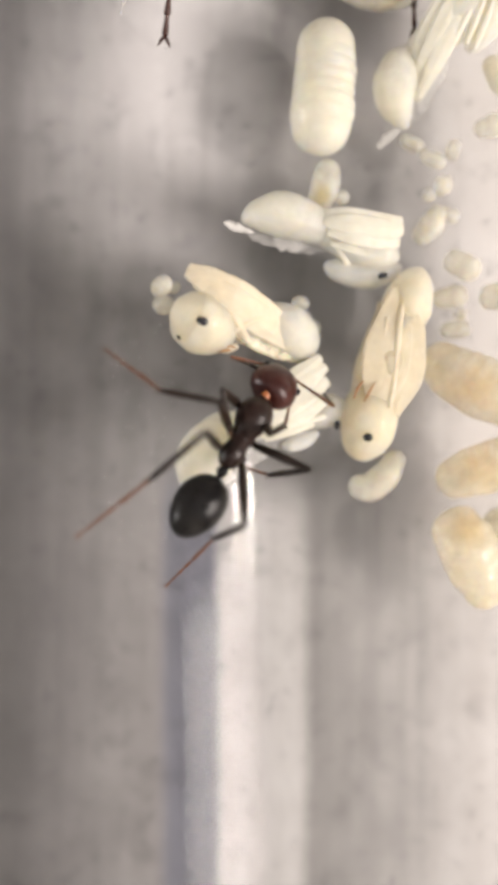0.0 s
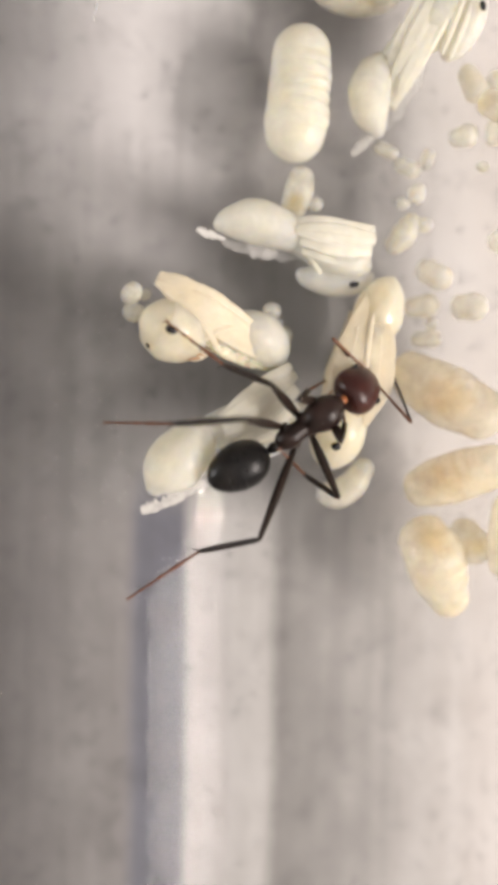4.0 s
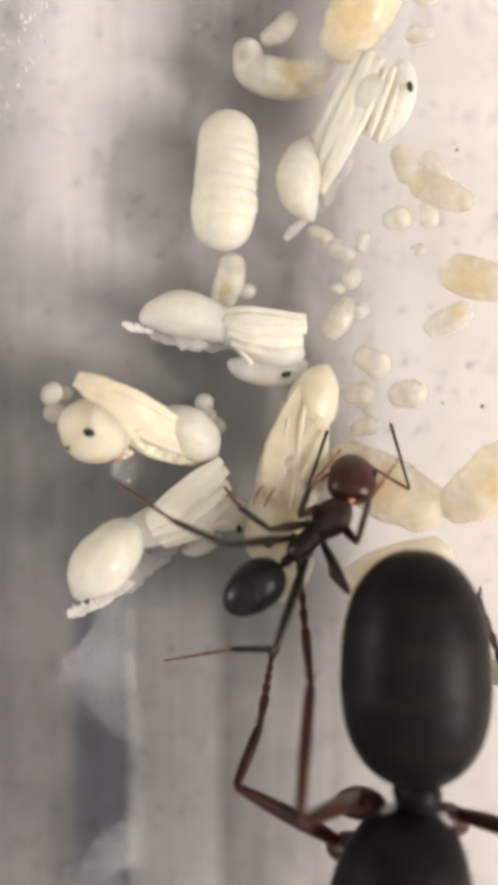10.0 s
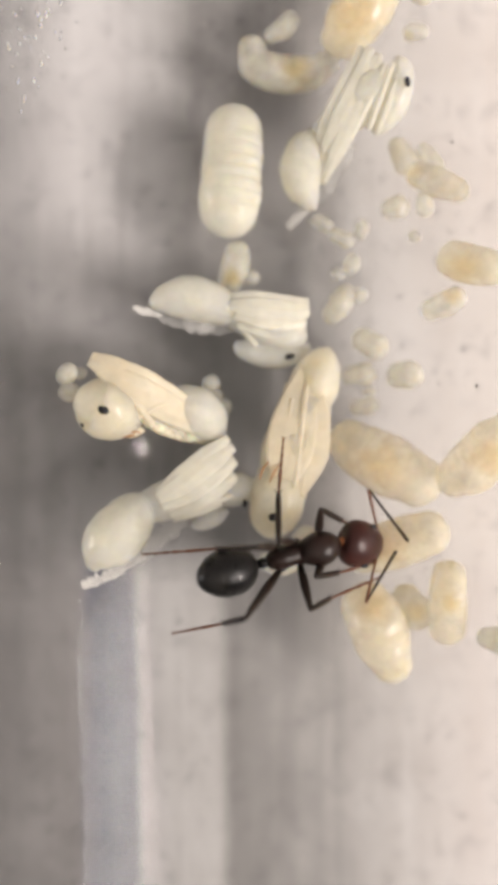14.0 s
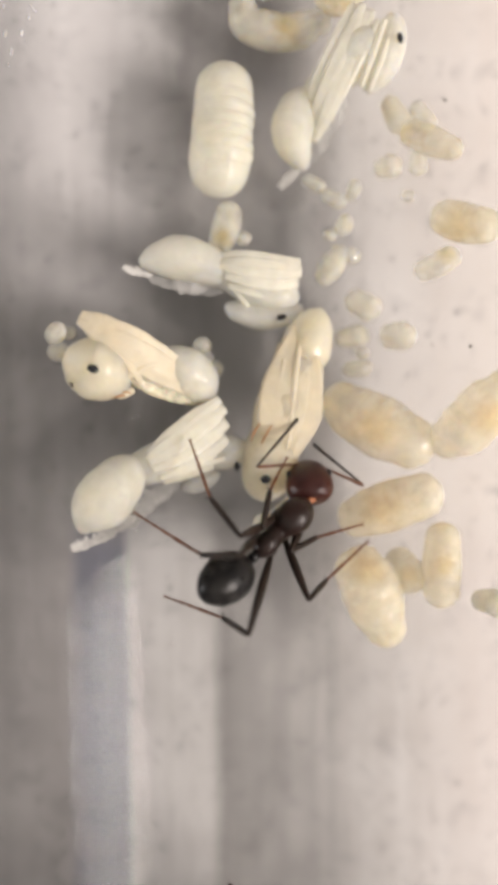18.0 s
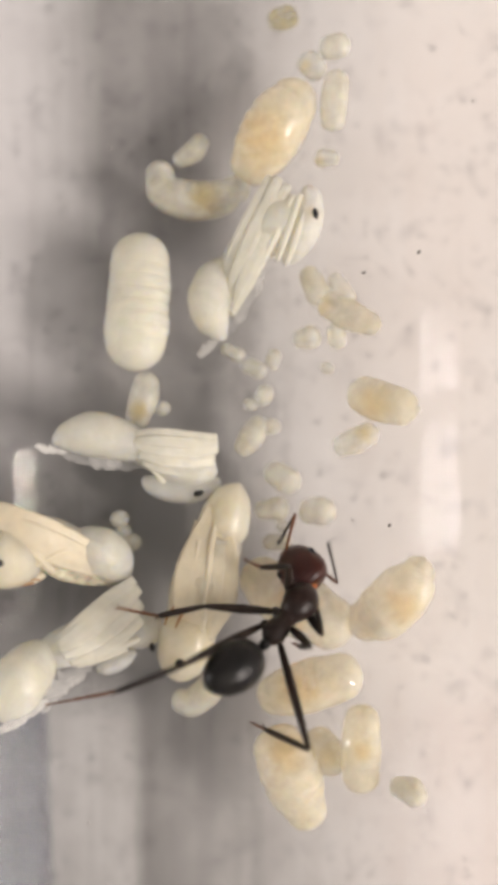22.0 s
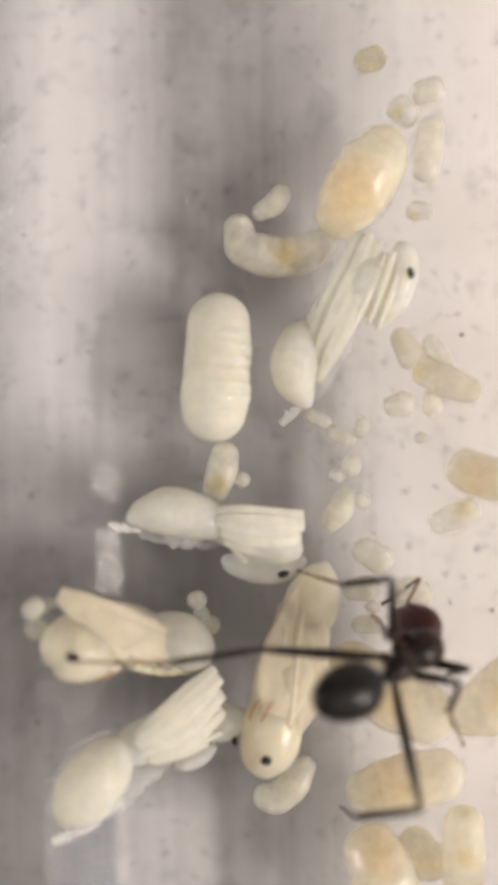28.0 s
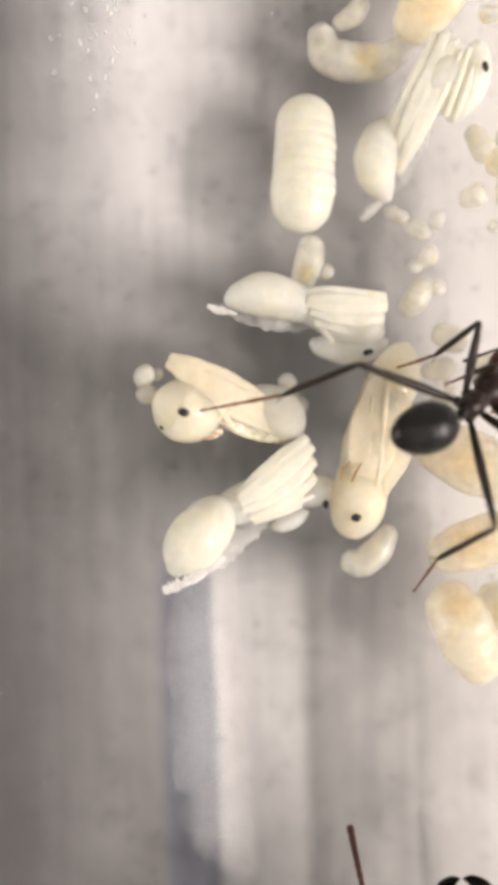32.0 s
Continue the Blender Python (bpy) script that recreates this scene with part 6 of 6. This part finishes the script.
QUEEN_TAIL = [(0, -1.82, 11.65), (0.8, -2.01, 10.9), (1.6, -2.28, 10.33), (2, -2.28, 10.16), (2.4, -2.72, 10.65), (3.2, -3.12, 19.2), (3.9, -2.07, 23.47), (4.5, 3.27, 24.68), (5, 5.75, 22.22), (5.5, 5.44, 20.19), (6, 4.86, 16.85), (6.5, 5.44, 11.9), (7, 5.73, 9.93), (8, 4.39, 8.18), (8.5, 4.41, 6.51), (9, 5.7, 2.78), (9.5, 5.7, 0.22), (10, 4.57, -4.17), (10.5, 3.79, -10.81), (11, 3.35, -13.1), (12, 5.03, -17.16), (13, 0.25, -17.93), (14, -3.34, -21.33), (15, -4.44, -26.21), (16, -2.65, -30.88), (17, 1.37, -33.72), (18.5, 2.4, -28.76), (19, 2.44, -28.74), (19.5, 2.64, -25.27), (20, 1.14, -26.33), (20.5, 2.2, -28.44), (21, 1.47, -27.84), (21.5, 1.86, -27.21), (30, 3.61, -24.16), (31, 3.23, -28.05), (31.5, 1.17, -27.31), (32, 4.05, -26.81)]
QUEEN_SWEEP = [(0, 0), (19.5, 0.3), (20, 1), (20.5, 0.8), (21.5, 0.2), (32, 0)]
# joints of her limbs where they are plain to see: seconds, x, y, z
QUEEN_LIMBS = {
    "right_front_knee": [(5, 2.97, 11.21, 3.47), (6, 4.95, 5.92, 5.96), (7, 3.55, -0.11, 7.32), (8, 3.79, -3.23, 6.94), (9, 3.04, -7.87, 7.24), (20, 4.56, -15.6, 3.55), (21, 4.88, -16.24, 3.21)],
    "right_front_ankle": [(5, 2.91, 8.65, 2.61), (6, 5.7, 6.0, 3.37), (7, 5.13, 0.53, 5.22), (8, 5.19, -3.44, 4.64), (9, 4.32, -7.31, 4.93), (20, 6.38, -13.83, 2.73), (21, 6.76, -14.35, 2.98)],
    "right_front_foot": [(5, 3.65, 6.61, 1.43), (6, 6.27, 5.66, 2.8), (7, 5.93, 0.2, 2.77), (8, 5.74, -3.05, 2.21), (9, 5.17, -6.89, 2.51), (20, 4.62, -14.58, 1.76), (21, 5.98, -13.57, 5.12)],
    "left_front_knee": [(19.5, -0.85, -14.54, 5.41), (20, -1.22, -14.45, 4.79), (21, 0.4, -15.67, 2.56)],
    "left_front_ankle": [(19.5, -0.58, -14.63, 2.73), (20, -1.02, -13.59, 2.23), (21, 1.25, -13.47, 1.3)],
    "left_front_foot": [(19.5, -1.12, -13.76, 1.44), (20, -1.49, -12.54, 1.55), (21, 1.01, -11.74, 3.18)],
    "right_middle_knee": [(5, 2.3, 14.02, 3.56), (6, 1.75, 9.69, 3.62), (7, 1.57, 4.23, 5.81), (8, 0.87, 0.41, 4.56), (9, 2.55, -4.57, 7.39), (10, -0.18, -9.12, 4.87)],
    "right_middle_ankle": [(5, 1.59, 11.11, 2.44), (6, 0.88, 8.0, 1.31), (7, 0.28, 5.24, 3.07), (8, 0.27, 0.86, 1.45), (9, 1.73, -3.1, 4.67), (10, 0.47, -8.32, 1.84)],
    "right_middle_foot": [(5, 0.67, 7.45, 1.29), (6, -0.75, 5.7, 2.57), (7, -0.6, 6.52, 1.31), (8, -0.37, 0.71, 4.58), (9, 1.55, -0.86, 2.38), (10, 0.82, -5.78, 3.75)],
    "right_hind_knee": [(0, 3.37, 15.42, 6.14), (1, 2.95, 15.82, 6.58), (2, 1.79, 12.79, 5.77), (2.5, 1.51, 13.08, 5.59), (7, 2.17, 8.42, 5.58), (8, 0.57, 4.97, 5.79), (9, 2.57, 1.07, 4.88), (10, 1.41, -8.89, 8.16), (11, 0.26, -16.48, 2.25)],
    "right_hind_ankle": [(0, 1.93, 13.97, 2.81), (1, 1.87, 15.31, 2.87), (2, 0.56, 10.65, 2.76), (2.5, 0.48, 10.59, 2.76), (7, 1.24, 10.83, 2.66), (8, 1.99, 5.78, 2.25), (9, 2.97, 3.73, 2.05), (10, 1.82, -6.18, 5.38), (11, 0.44, -12.63, 2.82)],
    "right_hind_foot": [(0, 2.40, 10.34, 1.18), (1, 2.84, 11.79, 1.24), (2, 0.87, 7.01, 1.13), (2.5, 0.77, 6.95, 1.13), (7, 0.82, 12.34, 1.13), (8, 3.05, 5.24, 1.35), (9, 1.89, 6.38, 1.15), (10, 1.63, -3.36, 2.55), (11, 0.69, -9.37, 1.14)],
    "left_hind_knee": [(0, -5.50, 15.80, 6.94), (1, -6.03, 15.29, 7.22), (2, -6.52, 13.62, 6.91), (2.5, -6.55, 13.94, 6.78)],
    "left_hind_ankle": [(0, -4.88, 12.74, 4.60), (1, -5.01, 12.51, 4.68), (2, -4.37, 12.33, 3.92), (2.5, -4.23, 13.03, 3.78)],
    "left_hind_foot": [(0, -5.36, 8.86, 3.77), (1, -5.44, 8.62, 3.85), (2, -4.55, 8.42, 3.09), (2.5, -4.36, 9.12, 2.94)],
    "right_elbow": [(5, 8.0, 9.5, 6.0), (6, 7.6, 4.5, 6.0), (6.5, 7.2, -1.2, 6.4), (7, 3.39, -3.31, 6.85), (8, 5.47, -7.36, 5.75), (9, 2.93, -11.39, 6.65), (19, 4.91, -14.3, 4.69), (20, 3.12, -13.05, 5.38), (21, 3.71, -13.38, 4.39)],
    "right_tip": [(5, 8.8, 7.5, 5.0), (6, 8.6, 2.3, 5.0), (6.5, 8.4, -3.6, 5.4), (7, 4.78, -5.48, 5.75), (8, 5.95, -9.97, 4.84), (9, 2.09, -12.96, 4.49), (19, 4.44, -12.21, 2.88), (20, 5.75, -13.39, 4.5), (21, 1.92, -12.55, 2.41)],
    "left_elbow": [(19, 1.01, -13.77, 6.12), (20, -2.18, -12.64, 4.92), (21, -1.32, -13.58, 4.35)],
    "left_tip": [(19, -0.44, -12.62, 4.03), (20, -2.9, -11.67, 2.39), (21, -1.73, -13.07, 1.89)],
}


def build_queen():
    ob = thing("queen_ant", mm(0, 30, 6), "large blackish queen ant with a banded gaster and rust-brown legs", "ant")
    bm = bmesh.new()
    loft(bm, [(-3.2, 0, 0.1, 0.5, 0.5), (-2.7, 0, 0.3, 1.25, 1.1), (-1.6, 0, 0.6, 1.75, 1.6), (0, 0, 0.8, 2.0, 1.85), (1.5, 0, 0.6, 1.85, 1.7), (2.6, 0, 0.2, 1.35, 1.25), (3.2, 0, -0.1, 0.6, 0.6)], n=26, steps=5, wob=0.02)
    part("mesosoma", bm, "queen", ob, "bulky black thorax")
    bm = bmesh.new()
    loft(bm, [(-2.2, 0, 1.3, 0.6, 0.4), (-1.5, 0, 2.0, 1.1, 0.45), (-0.6, 0, 2.35, 1.2, 0.4), (0.1, 0, 2.5, 0.7, 0.2)], n=18, steps=4)
    part("scutellum", bm, "queen", ob)
    bm = bmesh.new()
    loft(bm, [(-3.0, 0, -0.1, 0.35, 0.35), (-3.5, 0, 0.15, 0.65, 0.75), (-3.8, 0, 0.1, 0.6, 0.7), (-4.25, 0, -0.1, 0.3, 0.32)], n=16, steps=4)
    part("petiole", bm, "queen", ob)
    for s in (1, -1):
        bm = bmesh.new()
        ovoid(bm, (-3.1, s * 0.75, 0.55), (0.28, 0.16, 0.2), (1, s * 0.6, 0), n=10, m=7)
        part("wing_scar", bm, "husk", ob, "pale wing scar")
    for x in (1.6, -1.3, -2.6):
        for s in (1, -1):
            bm = bmesh.new()
            ovoid(bm, (x, s * 1.25, -0.9), (0.85, 0.45, 0.5), (0.3, s * 0.6, -0.6), n=12, m=9)
            part("coxa", bm, "queen_leg", ob)
    bm = bmesh.new()
    full = lambda u: max(1e-3, (1 - abs(u) ** 2.5)) ** 0.45 * (1 - 0.05 * u)
    loft(bm, [(3.1 + 3.15 * u, 0, 0, 2.0 * full(u), 1.9 * full(u)) for u in (-math.cos(math.pi * i / 28) for i in range(29))], n=30, steps=1)
    gaster = part("gaster", bm, "queen", ob, "large black gaster with dull brown bands")
    for x in (1.35, 2.7, 4.0, 5.1):
        bm = bmesh.new()
        rows = []
        for k, e in ((-0.30, 0.985), (-0.2, 0.999), (0.0, 1.002), (0.2, 0.999), (0.3, 0.985)):
            w = full((x + k - 3.1) / 3.15) * e
            rows.append((x + k, 0, 0, 2.0 * w, 1.9 * w))
        loft(bm, rows, n=30, steps=2)
        part("tergite_band", bm, "band", gaster, "dull brown band")
    bm = bmesh.new()
    loft(bm, [(0, 0, 0, 0.6, 0.5), (0.25, 0, 0.1, 1.25, 0.85), (0.9, 0, 0.15, 1.55, 1.05), (1.7, 0, 0.05, 1.45, 1.0), (2.5, 0, -0.1, 1.2, 0.8), (2.95, 0, -0.2, 0.95, 0.6), (3.1, 0, -0.25, 0.6, 0.35)], n=24, steps=4, wob=0.02)
    head = part("head", bm, "queen", ob, "broad black head")
    for s in (1, -1):
        bm = bmesh.new()
        ovoid(bm, (1.35, s * 1.38, 0.45), (0.32, 0.2, 0.26), n=14, m=9)
        part("eye", bm, "eye", head)
        bm = bmesh.new()
        loft(bm, [(2.6, s * 0.65, -0.4, 0.26, 0.18), (2.95, s * 0.62, -0.55, 0.26, 0.16), (3.2, s * 0.3, -0.7, 0.16, 0.1), (3.25, s * 0.05, -0.75, 0.03, 0.03)], n=12, steps=3)
        part("mandible", bm, "queen", head)
    bm = bmesh.new()
    ovoid(bm, (2.55, 0, 0.45), (0.45, 0.5, 0.22), n=14, m=9)
    part("clypeus", bm, "band", head)
    ant = feelers(ob, 2.3, 2.8, 0.09, "queen_leg")
    legs = ant_legs(ob, 2.0, ((3.3, 2.7, 2.6), (3.6, 3.2, 3.2), (4.3, 3.9, 4.0)), ("queen_leg", "queen_leg", "queen_leg"))
    return ob, gaster, head, ant, legs


def queen_pose(t):
    x, y = smooth_rows(QUEEN_THORAX, t)
    hx, hy = smooth_rows(QUEEN_NOSE, t)
    a = math.atan2(hy - y, hx - x)
    z = floor_z(x) * 0.5 + 2.6 + 1.9
    return aim((x, y, z), (x + math.cos(a), y + math.sin(a), z - 0.06))


def limb(name, t):
    """Where a joint of the queen stands, or nothing where her gait gives it."""
    rows = [r for r in QUEEN_LIMBS.get(name, ())]
    for a, b in zip(rows, rows[1:]):
        if a[0] <= t <= b[0] and b[0] - a[0] < 3:
            return Vector(smooth_rows((a, b), t))
    return None


def move_queen(ob, gaster, head, ant, legs):
    rows = {ob: [], gaster: [], head: []}
    for sc, fu in ant:
        rows[sc], rows[fu] = [], []
    for f, t, s, _ in legs.values():
        rows[f], rows[t], rows[s] = [], [], []
    rest = {"front": (4.2, 3.2), "middle": (-3.6, 4.9), "hind": (-9.0, 4.0)}
    bend = {"front": (3.4, 3.4), "middle": (0.8, 3.6), "hind": (-3.6, 4.0)}
    hips = {"front": (1.6, 1.35), "middle": (-1.3, 1.4), "hind": (-2.8, 1.2)}
    beat = 1.6
    for t in TIMES:
        root = queen_pose(t)
        inv = root.inverted()
        rows[ob].append((t, root))
        g = root @ (Vector((-3.75, 0, -0.1)) * K)
        gx, gy = smooth_rows(QUEEN_TAIL, t)
        back = (root @ (Vector((-8, 0, 0)) * K)) / K
        tip = Vector((gx, gy, back.z - 0.1))
        rows[gaster].append((t, inv @ aim(g / K, tip)))
        n = (root @ (Vector((3.15, 0, -0.1)) * K)) / K
        hx, hy = smooth_rows(QUEEN_NOSE, t)
        hm = aim(n, (hx, hy, n.z - 0.5))
        rows[head].append((t, inv @ hm))
        for (sc, fu), s in zip(ant, (1, -1)):
            sway = 8 * math.sin(t * 3.1 + s) + 4 * math.sin(t * 5.3)
            b = hm @ (Vector((2.35, s * 0.55, 0.45)) * K)
            d = math.radians(s * (92 + sway * 0.5))
            sm = aim(b / K, (hm @ (Vector((2.35 + 4 * math.cos(d), s * 0.55 + 4 * math.sin(d), 0.5)) * K)) / K)
            e = (sm @ (Vector((2.3, 0, 0)) * K)) / K
            d2 = math.radians(s * (10 + sway + (75 * smooth_rows(QUEEN_SWEEP, t)[0] if s < 0 else 0)))
            q = (hm.to_3x3() @ Vector((math.cos(d2), math.sin(d2), -0.35)))
            side = "left" if s > 0 else "right"
            seen = limb(side + "_elbow", t)
            if seen:
                e = reach(b / K, seen, 2.3)
                sm, q = aim(b / K, e), limb(side + "_tip", t) - e
            rows[sc].append((t, inv @ sm))
            rows[fu].append((t, inv @ aim(e, e + q)))
        for i, (name, (f, ti, ta, lens)) in enumerate(legs.items()):
            side, pair = name.split("_")
            s = SIDE[side]
            phase = 0.5 * ((("front", "middle", "hind").index(pair) + (s < 0)) % 2)
            u = t / beat + phase
            k, w = math.floor(u), u - math.floor(u)
            w = min(1, max(0, (w - 0.6) / 0.4))
            lift = math.sin(math.pi * w) * 0.9
            w = w * w * (3 - 2 * w)
            spots = []
            for kk in (k, k + 1):
                m = queen_pose(min(32, max(0, (kk + 0.5 - phase) * beat)))
                p = (m @ (Vector((rest[pair][0], s * rest[pair][1], 0)) * K)) / K
                spots.append(Vector((p.x, p.y, floor_z(p.x) + 0.12)))
            foot = spots[0].lerp(spots[1], w) + Vector((0, 0, lift))
            hip = (root @ (Vector((hips[pair][0], s * hips[pair][1], -1.0)) * K)) / K
            kn = (root @ (Vector((bend[pair][0], s * bend[pair][1], 1)) * K)) / K
            seen = limb(name + "_knee", t)
            if seen:
                knee = reach(hip, seen, lens[0])
                ankle = reach(knee, limb(name + "_ankle", t), lens[1])
                rows[f].append((t, inv @ aim(hip, knee)))
                rows[ti].append((t, inv @ aim(knee, ankle)))
                rows[ta].append((t, inv @ aim(ankle, limb(name + "_foot", t))))
                continue
            place_leg(rows, inv, (f, ti, ta), hip, foot, (kn.x, kn.y), lens, t)
    for part_ob, r in rows.items():
        walk(part_ob, r)


worker_parts = build_worker()
queen_parts = build_queen()


def motions():
    move_worker(*worker_parts)
    move_queen(*queen_parts)


motions()
